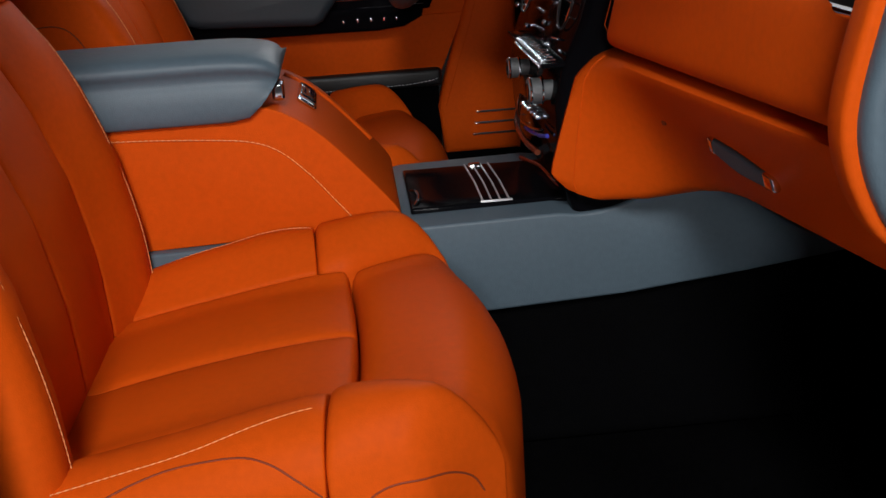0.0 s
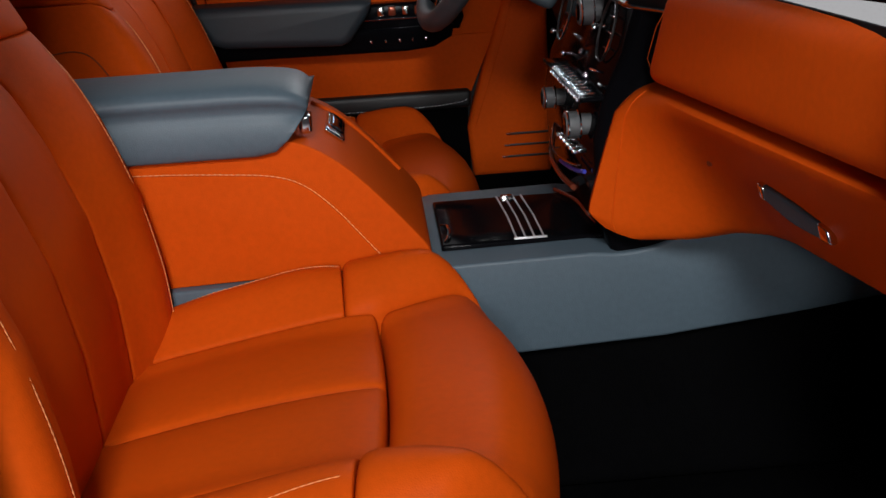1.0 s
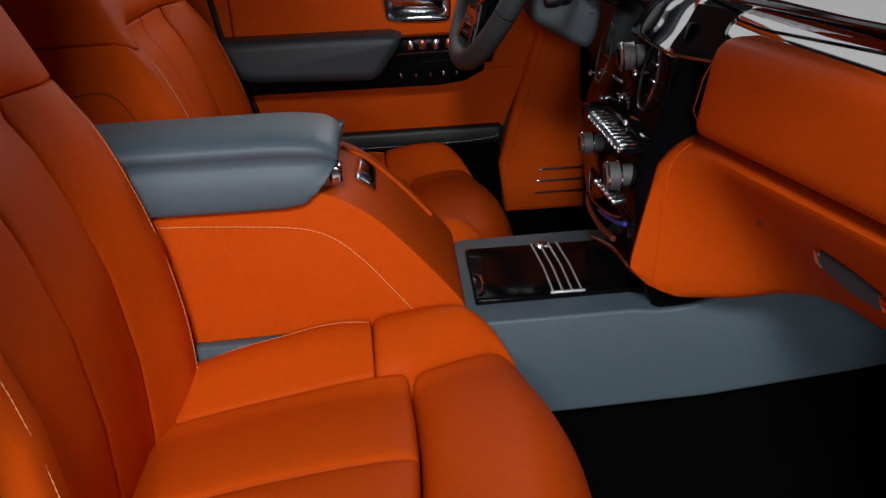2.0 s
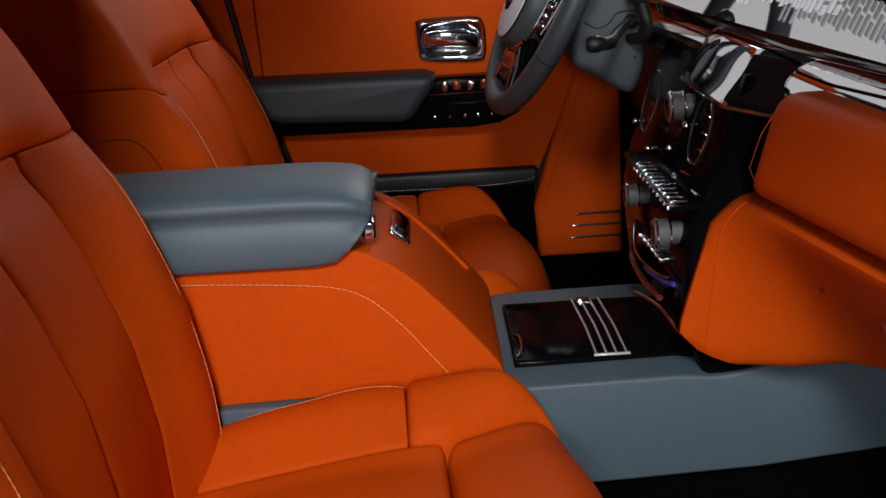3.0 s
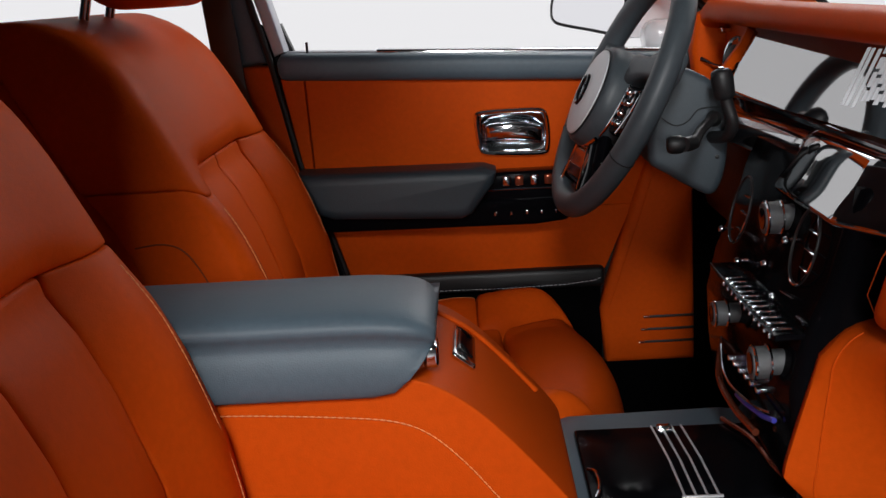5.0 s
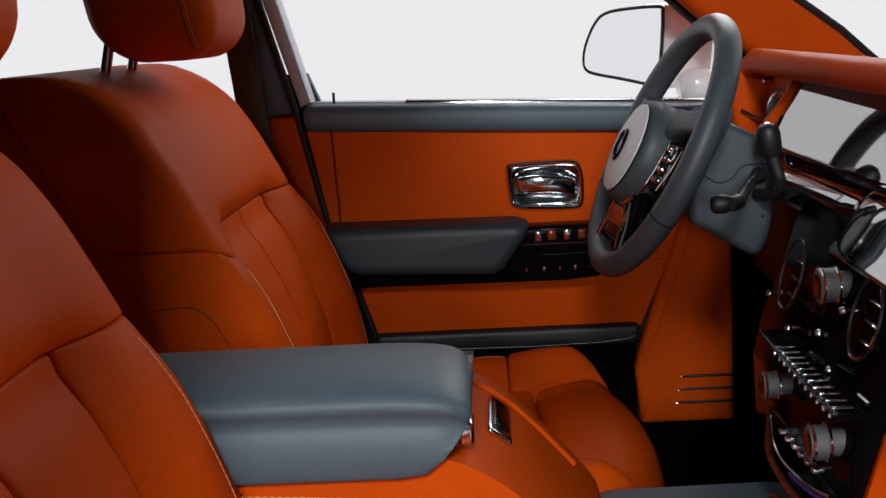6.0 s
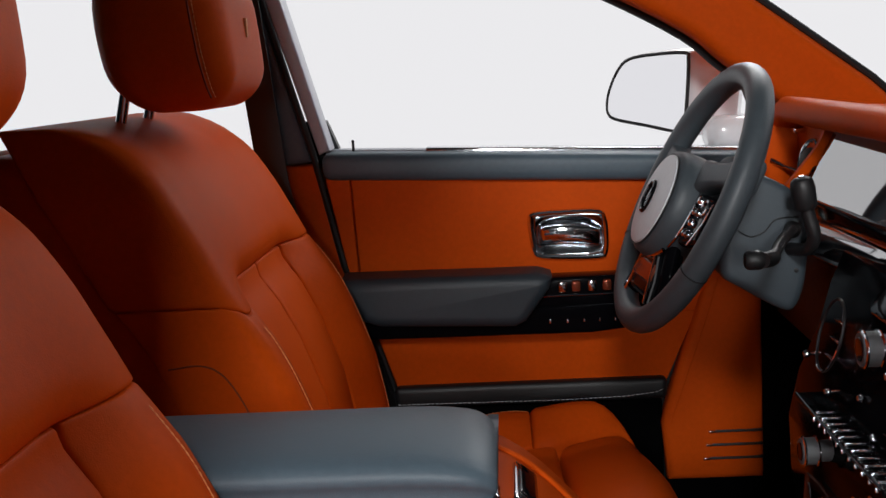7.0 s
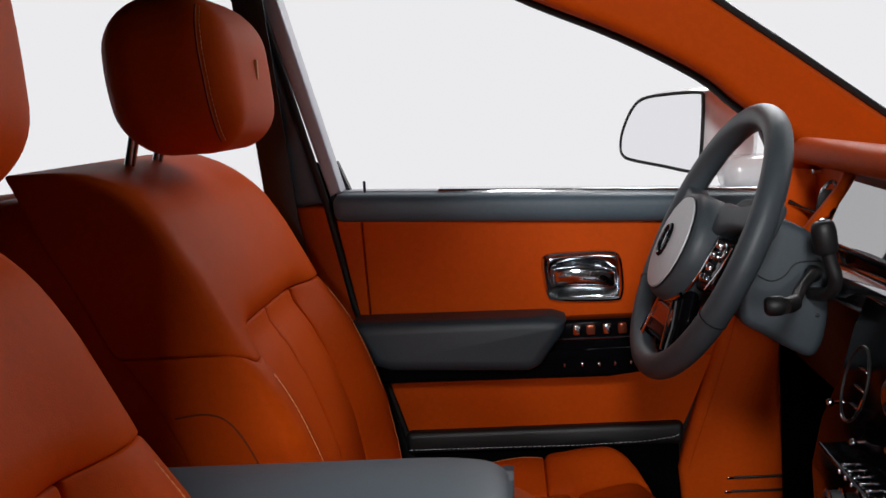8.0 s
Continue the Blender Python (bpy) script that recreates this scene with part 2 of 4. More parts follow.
def lean(p):
    """Shapes a backrest pad: lean, side ridges, round outer edges."""
    q = p.copy()
    y, z0 = np.abs(p[:, 1]), p[:, 2]
    z = z0 - (0.022 * step01(-p[:, 1], 0.13, 0.215) - 0.015 * step01(-p[:, 1], 0.23, 0.262)) * step01(z0, 0.70, 0.77) * (1 - step01(z0, 0.775, 0.86))
    w = np.clip((p[:, 0] + 0.13) / 0.13, 0, 1)
    rise = -0.036 * (1 - step01(y, 0.115, 0.225)) * (1 - 0.75 * step01(z, 0.75, 0.80))
    fall = corner(0.262 - y, 0.024) + corner(0.964 - z, 0.075)
    q[:, 0] += np.interp(z, XB_Z, XB_X) + w * (rise - fall)
    q[:, 1] *= 1 - 0.10 * step01(z, 0.86, 0.98) - 0.03 * step01(-z, -0.5, -0.38)
    q[:, 2] = z - 0.022 * np.clip((-0.17 - p[:, 0]) / 0.19, 0, 1) ** 2 * step01(z, 0.78, 0.92)
    return q


def top_of(x, y):
    """Height of the cushion's upper surface over its base line."""
    a = np.abs(y)
    h = 0.040 * step01(a, 0.13, 0.225) * (0.75 + 0.25 * step01(x, -0.1, 0.05))
    h += 0.013 * step01(y, 0.17, 0.25) * step01(-x, -0.08, 0.04) * (1 - step01(-x, 0.08, 0.30))
    h -= corner(0.284 - a, 0.055)
    h -= corner(0.236 - x, 0.07)
    return h - 0.038 * np.clip((0.06 - x) / 0.25, 0, 1) ** 1.3


def bow(p):
    """Shapes a cushion pad: raised sides, round edges, a front that curves in plan."""
    q = p.copy()
    w = np.clip((p[:, 2] - 0.27) / 0.17, 0, 1)
    q[:, 2] += top_of(p[:, 0], p[:, 1]) * w
    a = np.abs(p[:, 1])
    part_way = np.where(a < 0.168, a / 0.168, (0.284 - a) / 0.116)
    q[:, 1] += np.sign(p[:, 1]) * 0.42 * np.clip(p[:, 0] - 0.076, 0, 0.12) * np.clip(part_way, 0, 1) ** 1.5
    f = np.clip(p[:, 0] / 0.235, 0, 1.1)
    q[:, 0] -= 1.35 * p[:, 1] ** 2 * f ** 1.5
    return q


def on_back(y, z, lift=0.0042):
    return lean(np.array([[lift, y, z]]))[0]


def car_seat(y, label, ahead=0.0, head=0.0):
    s = thing("car_seat", label, "seat", (0, y, 0.14), "front seats")

    def add(name, bm, mat, label="", dx=0.0, parent=None):
        bm.transform(Matrix.Translation((dx, 0, -0.14)))
        return part(name, bm, mat, parent or s, label, 75)

    fine = dict(step=0.011, seg=3)
    add("seat_base", pad(-0.22, 0.10, -0.22, 0.22, 0.141, 0.27, 0.02, step=0.08), BLACK, "black seat base")
    add("cushion_skirt", pad(-0.22, 0.212, -0.266, 0.266, 0.215, 0.36, 0.03, bow), ORANGE, dx=ahead)
    for y0, y1 in ((-0.166, 0.0), (0.0, 0.166)):
        add("cushion_panel", pad(-0.21, 0.0745, y0, y1, 0.27, 0.441, 0.009, bow, puff=(2, 1, 0.010), **fine), ORANGE, dx=ahead)
    add("cushion_roll", pad(0.076, 0.234, -0.168, 0.168, 0.225, 0.441, 0.018, bow, puff=(2, 1, 0.022), **fine), ORANGE, dx=ahead)
    for sg in (-1, 1):
        a, b = sorted((sg * 0.1665, sg * 0.284))
        cutx = 0.057 if sg < 0 else 0.0355
        side = pad(-0.21, cutx - 0.0001, a, b, 0.255, 0.441, 0.0035, bow, puff=(2, 1, 0.004), **fine)
        thigh = pad(cutx + 0.0001, 0.234, a, b, 0.225, 0.441, 0.011, bow, puff=[(2, 1, 0.014), (1, sg, 0.006)], **fine)
        trees = [BVHTree.FromBMesh(side), BVHTree.FromBMesh(thigh)]
        add("cushion_bolster", side, ORANGE, dx=ahead)
        add("thigh_pad", thigh, ORANGE, dx=ahead)

        def laid(points, tree, way, lift):
            """Lays a curve on the leather: each point goes along way until it meets the pad."""
            out = []
            for q in points:
                hit = tree.ray_cast(Vector(q) - way * 0.5, way)
                if hit[0] is not None:
                    out.append(hit[0] - way * lift)
            return out
        inward, down = Vector((0, -sg, 0)), Vector((0, 0, -1))
        line = laid(smooth_line([(x, sg * yy, 0.45) for x, yy in ((-0.19, 0.252), (-0.13, 0.251), (-0.06, 0.248), (-0.01, 0.242), (cutx - 0.002, 0.236))]), trees[0], down, 0.0003)
        add("stitching", stitches(line), STITCH, "pale thread stitching", dx=ahead)
        for tree, path in ((trees[0], [(-0.16, 0.420), (-0.11, 0.440), (-0.06, 0.452), (-0.012, 0.456), (0.02, 0.442), (cutx - 0.004, 0.415)]), (trees[1], [(cutx + 0.006, 0.395), (0.075, 0.418), (0.10, 0.430), (0.135, 0.428), (0.16, 0.412), (0.172, 0.39)])):
            curve = laid(smooth_line([(x, sg * 0.27, z) for x, z in path]), tree, inward, -0.0002)
            if len(curve) > 3:
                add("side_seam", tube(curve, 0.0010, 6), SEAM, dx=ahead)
    add("back_shell", pad(-0.205, -0.118, -0.252, 0.252, 0.34, 0.935, 0.030, lean, seg=5), ORANGE)
    add("rear_shell", pad(-0.285, -0.199, -0.247, 0.247, 0.34, 0.930, 0.040, lean, seg=6), ORANGE)
    add("rear_cover", pad(-0.360, -0.279, -0.236, 0.236, 0.34, 0.912, 0.040, lean, seg=6), ORANGE)
    add("top_trim", pad(-0.275, -0.205, -0.215, -0.06, 0.925, 0.9365, 0.005, lean, step=0.02), ORANGE, "flush orange trim plate")
    for k in range(2):
        a = -0.141 + 0.141 * k
        add("back_panel", pad(-0.13, 0.0, a, a + 0.141, 0.38, 0.7712, 0.007, lean, puff=(0, 1, 0.006), **fine), ORANGE)
    for sg in (-1, 1):
        a, b = sorted((sg * 0.142, sg * 0.262))
        add("back_bolster", pad(-0.13, 0.0, a, b, 0.37, 0.7714, 0.0035, lean, puff=(0, 1, 0.004), **fine), ORANGE)
        line = smooth_line([on_back(sg * 0.228, z) for z in (0.40, 0.48, 0.55, 0.62, 0.68, 0.72, 0.76)])
        add("stitching", stitches(line), STITCH, "pale thread stitching")
        if sg > 0:
            continue
        side = smooth_line([(-0.345, sg * 0.2635, 0.70), (-0.31, sg * 0.2635, 0.703), (-0.285, sg * 0.263, 0.69), (-0.262, sg * 0.262, 0.65), (-0.245, sg * 0.262, 0.60), (-0.235, sg * 0.262, 0.55)])
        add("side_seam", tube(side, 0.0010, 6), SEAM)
    add("shoulder_pad", pad(-0.135, 0.0, -0.262, 0.262, 0.7718, 0.964, 0.005, lean, puff=(0, 1, 0.006), **fine), ORANGE)
    # headrest on two chrome posts
    def hr(p):
        q = p.copy()
        c = np.clip((p[:, 2] - 0.972) / 0.18, 0, 1)
        back = np.clip((-0.30 - p[:, 0]) / 0.15, 0, 1)
        q[:, 0] += head - 0.018 * c + 0.03 * back * (1 - c) ** 2 * 0.6 + 0.022 * back * c ** 2
        q[:, 1] *= 1 - 0.14 * (1 - c) ** 2 - 0.05 * c ** 3
        return q
    h = add("headrest", pad(-0.445, -0.285, -0.140, 0.140, 0.970, 1.150, 0.055, hr, puff=[(2, 1, 0.008), (0, 1, 0.006), (0, -1, 0.006)], seg=8, step=0.012), ORANGE)
    for sg in (-1,):
        loop = smooth_line([hr(np.array([[-0.312, sg * (0.1405 - d), z]]))[0] for z, d in ((0.985, 0.02), (1.0, 0.008), (1.03, 0.0), (1.06, 0.0), (1.09, 0.0), (1.12, 0.007), (1.14, 0.022))])
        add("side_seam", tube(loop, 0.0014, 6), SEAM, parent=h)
        add("stitching", stitches([v + Vector((0.005, 0, 0)) for v in loop]), STITCH, parent=h)
    add("emblem", prism([(-0.005, 1.056), (0.002, 1.056), (0.004, 1.080), (-0.003, 1.080)], "x", -0.296 + head, -0.286 + head, 0.001), STITCH, "pale embossed bar", parent=h)
    for yy in (-0.055, 0.055):
        add("headrest_post", tube([(-0.455, yy, 0.90), (-0.43 + head, yy, 1.0)], 0.0068, 14), CHROME, "chrome headrest post")
    add("post_plate", pad(-0.470, -0.400, -0.095, 0.10, 0.925, 0.9455, 0.006, step=0.05), ORANGE)
    return s


car_seat(1.157, "orange leather front passenger seat with fluted back", 0.0, 0.019)
car_seat(1.977, "orange leather driver seat with tall headrest", 0.014)

# ---- far door ----
door = thing("door_1", "orange leather driver door with grey armrest and chrome handle", "car door", (0, 2.34, 0.5), kind="structure")


def on(parent, name, bm, mat, label="", smooth=40, under=None):
    bm.transform(Matrix.Translation(-parent.location))
    return part(name, bm, mat, under or parent, label, smooth)


def belt_fall(bm):
    """The belt line drops a little towards the front of the car."""
    for v in bm.verts:
        if v.co.z > 0.8:
            v.co.z -= 0.050 * max(0.0, v.co.x + 0.25)
    return bm


on(door, "door_core", prism([(-0.19, 0.10), (0.30, 0.10), (0.36, 0.70), (0.5, 0.72), (0.5, 0.825), (-0.262, 0.86), (-0.262, 0.8)], "y", 2.355, 2.44, 0.003), BLACK)
on(door, "upper_panel", belt_fall(prism([(-0.212, 0.60), (0.52, 0.60), (0.52, 0.840), (-0.2195, 0.840)], "y", 2.337, 2.36, 0.004)), ORANGE)
on(door, "edge_panel", prism([(-0.228, 0.66), (-0.2135, 0.60), (-0.221, 0.840), (-0.2605, 0.840)], "y", 2.338, 2.36, 0.004), ORANGE)
on(door, "belt_rail", belt_fall(pad(-0.262, 0.52, 2.316, 2.40, 0.8385, 0.882, 0.016, step=0.1)), GREY)
on(door, "lower_panel", prism([(-0.165, 0.49), (0.27, 0.49), (0.32, 0.602), (-0.2, 0.602)], "y", 2.335, 2.36, 0.004), ORANGE)
rail = on(door, "lower_rail", pad(-0.17, 0.268, 2.318, 2.37, 0.462, 0.498, 0.010, step=0.1), BLACK)
on(door, "stitching", stitches([(-0.165, 2.3185, 0.470), (0.1, 2.3175, 0.468), (0.2, 2.3175, 0.470), (0.25, 2.318, 0.475), (0.266, 2.3185, 0.482)], 0.006, 0.0015), PALE, "pale thread stitching", under=rail)
on(door, "door_pocket", pad(-0.16, 0.262, 2.338, 2.37, 0.2, 0.464, 0.01, step=0.1), CARPET)
on(door, "armrest_base", prism([(-0.2, 0.586), (0.15, 0.583), (0.2, 0.588), (0.235, 0.605), (0.24, 0.628), (-0.21, 0.632)], "y", 2.285, 2.35, 0.008), SATIN)
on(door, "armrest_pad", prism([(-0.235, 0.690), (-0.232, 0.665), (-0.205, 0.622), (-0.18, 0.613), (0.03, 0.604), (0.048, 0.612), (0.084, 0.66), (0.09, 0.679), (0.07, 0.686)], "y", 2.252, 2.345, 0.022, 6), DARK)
sw = on(door, "switch_panel", prism([(0.04, 0.618), (0.25, 0.618), (0.26, 0.640), (0.25, 0.672), (0.08, 0.672)], "y", 2.292, 2.345, 0.006), SATIN)
for k, xx in enumerate((0.106, 0.127, 0.152, 0.175)):
    on(door, "window_switch", pad(xx - 0.007, xx + 0.007, 2.284, 2.30, 0.650, 0.667, 0.003, step=0.05, seg=2), BRONZE if k in (1, 3) else CHROME, under=sw)
for zz in (0.644, 0.627):
    on(door, "chrome_strip", tube([(0.075, 2.2905, zz), (0.16, 2.290, zz), (0.24, 2.2915, zz + 0.001)], 0.0014, 6), CHROME, under=sw)
for xx in (0.085, 0.112, 0.138, 0.162, 0.186):
    on(door, "control_mark", pad(xx - 0.0015, xx + 0.0015, 2.2835, 2.29, 0.602, 0.608, 0.0006, step=0.05, seg=1), CHROME, under=sw)
on(door, "window_trim", belt_fall(pad(-0.10, 0.55, 2.36, 2.405, 0.878, 0.888, 0.004, step=0.1)), CHROME)
on(door, "window_seal", belt_fall(pad(-0.262, 0.55, 2.372, 2.415, 0.870, 0.884, 0.003, step=0.1)), GREYTRIM)
on(door, "lock_pin", tube([(-0.2155, 2.366, 0.875), (-0.2155, 2.366, 0.898)], 0.0022, 8), BLACK)
# chrome release in its bezel
bez = on(door, "handle_bezel", tube(smooth_line([(0.070, 2.331, 0.768), (0.12, 2.331, 0.7695), (0.166, 2.331, 0.768), (0.177, 2.331, 0.758), (0.180, 2.331, 0.73), (0.178, 2.331, 0.704), (0.168, 2.331, 0.697), (0.12, 2.331, 0.698), (0.076, 2.331, 0.702), (0.067, 2.331, 0.712), (0.063, 2.331, 0.735), (0.062, 2.331, 0.76)], 4, True), 0.0045, 8, True), CHROME, "chrome bezel of the door release")


def dish(p):
    q = p.copy()
    u, v = (p[:, 0] - 0.121) / 0.058, (p[:, 2] - 0.733) / 0.034
    q[:, 1] += 0.012 * np.clip(1 - u ** 4 - v ** 2, 0, 1)
    return q


on(door, "handle_dish", pad(0.066, 0.177, 2.327, 2.337, 0.700, 0.767, 0.004, dish, step=0.006), DARKCHROME, under=bez)
on(door, "release_lever", pad(0.074, 0.172, 2.318, 2.336, 0.722, 0.752, 0.012, lambda p: np.c_[p[:, 0], p[:, 1] + 0.010 * ((p[:, 0] - 0.12) / 0.05) ** 2 * 0.5, p[:, 2] - 0.006 * ((p[:, 0] - 0.11) / 0.05) ** 2], step=0.01), CHROME, "chrome release lever", under=bez)
kick = thing("kick_panel", "orange leather footwell side panel with chrome tipped slots", "trim panel", (0, 2.34, 0.3), kind="structure")
# Black strip stands in for the shade at the foot of the panel.
on(kick, "shade_strip", prism([(0.266, 0.12), (0.266, 0.330), (0.42, 0.330), (0.42, 0.12)], "y", 2.330, 2.365, 0.004), CARPET)
on(kick, "panel", prism([(0.266, 0.322), (0.258, 0.42), (0.272, 0.47), (0.315, 0.60), (0.35, 0.70), (0.42, 0.70), (0.42, 0.322)], "y", 2.325, 2.365, 0.012, 5), ORANGE)
on(kick, "piping", tube([(0.272, 2.325, 0.42), (0.300, 2.325, 0.50), (0.335, 2.325, 0.60), (0.362, 2.325, 0.69)], 0.0016, 6), ORANGE)
for k in range(3):
    z, x = 0.404 - 0.0225 * k, 0.331 - 0.0045 * k
    slot = on(kick, "slot", pad(x + 0.004, 0.418, 2.321, 2.33, z - 0.0018, z + 0.0018, 0.001, step=0.05, seg=1), BLACK)
    on(kick, "slot_tip", pad(x, x + 0.011, 2.319, 2.328, z - 0.0012, z + 0.0022, 0.001, step=0.05, seg=1), CHROME, under=slot)
# The liner's black also stands for the shade past the kick panel.
g = part("footwell_liner", prism([(0.42, 0.14), (0.80, 0.14), (0.80, 0.76), (0.46, 0.76), (0.42, 0.70)], "y", 2.33, 2.37, 0), CARPET)
tagged(g, "black carpet lining of the driver footwell", "carpet", kind="structure")

# ---- pillars ----
pil = thing("b_pillar", "grey and orange centre pillar with seat belt", "pillar", (0, 2.36, 0.5), kind="structure")
on(pil, "pillar_trim", prism([(-0.335, 0.862), (-0.278, 0.868), (-0.362, 1.20), (-0.378, 1.28), (-0.44, 1.28), (-0.385, 1.15)], "y", 2.335, 2.40, 0.012), GREY)
on(pil, "seal", tube([(-0.163, 2.345, 0.46), (-0.205, 2.343, 0.60), (-0.24, 2.341, 0.70), (-0.268, 2.338, 0.84), (-0.275, 2.338, 0.875), (-0.358, 2.338, 1.19), (-0.378, 2.338, 1.27)], 0.0055, 8), BLACK)
on(pil, "window_frame", prism([(-0.268, 0.878), (-0.250, 0.885), (-0.328, 1.187), (-0.345, 1.27), (-0.374, 1.27), (-0.355, 1.187)], "y", 2.343, 2.40, 0.004), GREYTRIM)
on(pil, "pillar_lower", prism([(-0.33, 0.25), (-0.15, 0.25), (-0.21, 0.60), (-0.272, 0.862), (-0.336, 0.866), (-0.40, 0.866)], "y", 2.35, 2.39, 0.008), ORANGE)
belt = thing("seat_belt", "dark grey woven seat belt beside the pillar", "seat belt", (-0.35, 2.31, 0.5))
on(belt, "webbing", prism([(-0.40, 1.25), (-0.352, 1.25), (-0.315, 0.84), (-0.27, 0.62), (-0.31, 0.62), (-0.362, 0.84)], "y", 2.318, 2.3205, 0.0005), DARK)
ap = thing("a_pillar", "orange leather windscreen pillar", "pillar", (0.4, 2.28, 0.9), kind="structure")
lowe = smooth_line([(-0.06, 1.225, 0), (0.066, 1.160, 0), (0.195, 1.101, 0), (0.311, 1.035, 0), (0.369, 0.985, 0), (0.447, 0.925, 0), (0.50, 0.88, 0)], 4)
uppe = [(0.66, 0.88), (0.584, 0.951), (0.45, 1.052), (0.323, 1.146), (0.18, 1.24), (0.10, 1.28), (-0.06, 1.28)]
outl = [(v.x, v.y) for v in lowe] + uppe
on(ap, "pillar_trim", prism(outl, "y", 2.30, 2.37, 0.02, 5), ORANGE)
on(ap, "window_seal", tube([(v.x - 0.004, 2.352, v.y - 0.003) for v in lowe], 0.006, 8), BLACK)
on(ap, "windscreen_seal", tube([(u + 0.004, 2.318, v + 0.003) for u, v in uppe[:-1]], 0.006, 8), BLACK)
g = part("trim_corner", prism([(0.43, 0.875), (0.5, 0.875), (0.5, 0.90), (0.45, 0.93), (0.40, 0.955)], "y", 2.36, 2.39, 0.004), BLACK)
tagged(g, "black corner trim where window meets pillar", "trim", kind="structure")

# Both stay out of view; added to block lamp light from the dashboard.
for nm, bm in (("pillar_near", prism(outl, "y", 0.77, 0.84, 0.02, 3)), ("wall_near_front", pad(0.50, 1.0, 0.74, 0.80, -0.1, 0.90, 0.02, step=0.2))):
    tagged(part(nm, bm, DARK), "dark unseen pillar and wall at the near side front", "pillar", kind="structure")

tagged(part("trim_base", prism([(-0.31, 0.80), (-0.235, 0.80), (-0.243, 0.882), (-0.262, 0.93), (-0.31, 0.93)], "y", 2.40, 2.42, 0), BLACK), "black trim at the foot of the centre pillar", "trim", kind="structure")

# ---- outside mirror ----
mir = thing("door_mirror", "white painted outside mirror with dark edged glass", "mirror", (0.38, 2.55, 0.86))
OUT, INN = Vector((0.2165, 2.65, 0)), Vector((0.338, 2.48, 0))
face = [(0.0, 0.918), (0.035, 0.945), (0.15, 0.980), (0.30, 1.000), (0.6, 1.006), (0.96, 1.006), (1.0, 0.995), (0.98, 0.94), (0.94, 0.885), (0.90, 0.874), (0.5, 0.884), (0.15, 0.893), (0.03, 0.901)]


face = [(v.x, v.y) for v in smooth_line([(u, v, 0) for u, v in face], 4, True)]


def mirror_ring(scale, ahead, lift=0.0):
    c = OUT.lerp(INN, 0.5)
    return [Vector((*((OUT.lerp(INN, u) - c) * scale + c).xy, (v - 0.94) * scale + 0.94 + lift)) + Vector((ahead, ahead * 0.25, 0)) for u, v in face]


def loft(rings, caps=True):
    n = len(rings[0])
    verts = [v for r in rings for v in r]
    faces = [[i * n + k, i * n + (k + 1) % n, (i + 1) * n + (k + 1) % n, (i + 1) * n + k] for i in range(len(rings) - 1) for k in range(n)]
    if caps:
        faces += [list(range(n)), [(len(rings) - 1) * n + k for k in range(n)]]
    return from_arrays(verts, faces)


on(mir, "housing", loft([mirror_ring(1.02, 0.004), mirror_ring(1.09, 0.012), mirror_ring(1.10, 0.05), mirror_ring(1.0, 0.09), mirror_ring(0.7, 0.12), mirror_ring(0.3, 0.13)]), WHITE)
on(mir, "mirror_glass", loft([mirror_ring(0.985, -0.001), mirror_ring(0.985, 0.003)]), MIRROR)
on(mir, "glass_rim", tube(mirror_ring(1.0, 0.0), 0.0032, 6, True), BLACK)
on(mir, "mirror_foot", pad(0.36, 0.47, 2.42, 2.52, 0.84, 0.90, 0.025), WHITE)

# ---- centre console ----
con = thing("centre_console", "grey leather centre console on a black carpeted tunnel", "console", (0.3, 1.56, 0.14))
on(con, "tunnel", pad(-0.6, 0.8, 1.430, 1.705, 0.141, 0.365, 0.02, step=0.1), CARPET)
top = smooth_line([(0.33, 0.470, 0), (0.36, 0.467, 0), (0.40, 0.472, 0), (0.45, 0.489, 0), (0.485, 0.498, 0), (0.52, 0.495, 0), (0.55, 0.482, 0), (0.59, 0.453, 0), (0.64, 0.420, 0), (0.70, 0.395, 0)], 4)
body = [(-0.34, 0.335), (0.24, 0.349), (0.41, 0.356), (0.57, 0.372), (0.70, 0.388)] + [(v.x, v.y) for v in top[::-1]] + [(-0.34, 0.459)]
on(con, "console_body", prism(body, "y", 1.408, 1.72, 0.014, 4), GREY)
nose = smooth_line([(0.138, 0.472, 0), (0.136, 0.486, 0), (0.118, 0.512, 0), (0.07, 0.568, 0), (0.035, 0.601, 0), (0.0, 0.622, 0), (-0.04, 0.632, 0)], 4)
abody = on(con, "armrest_body", prism([(-0.34, 0.457)] + [(0.06, 0.468)] + [(v.x, v.y) for v in nose] + [(-0.34, 0.632)], "y", 1.42, 1.70, 0.024, 5), ORANGE)
line = smooth_line([(-0.30, 1.4185, 0.600), (-0.188, 1.4185, 0.600), (-0.078, 1.4185, 0.593), (-0.029, 1.4185, 0.586), (0.002, 1.4185, 0.571), (0.033, 1.4185, 0.541), (0.057, 1.4185, 0.511), (0.079, 1.4185, 0.483)])
on(con, "stitching", stitches(line, 0.006, 0.0005, 0.0009), STITCH, "pale thread stitching", under=abody)
ridge = smooth_line([(0.0, 1.655, 0.6235), (0.036, 1.655, 0.602), (0.07, 1.655, 0.5695), (0.11, 1.655, 0.524)])
on(con, "piping", tube(ridge, 0.0035, 8), ORANGE, under=abody)
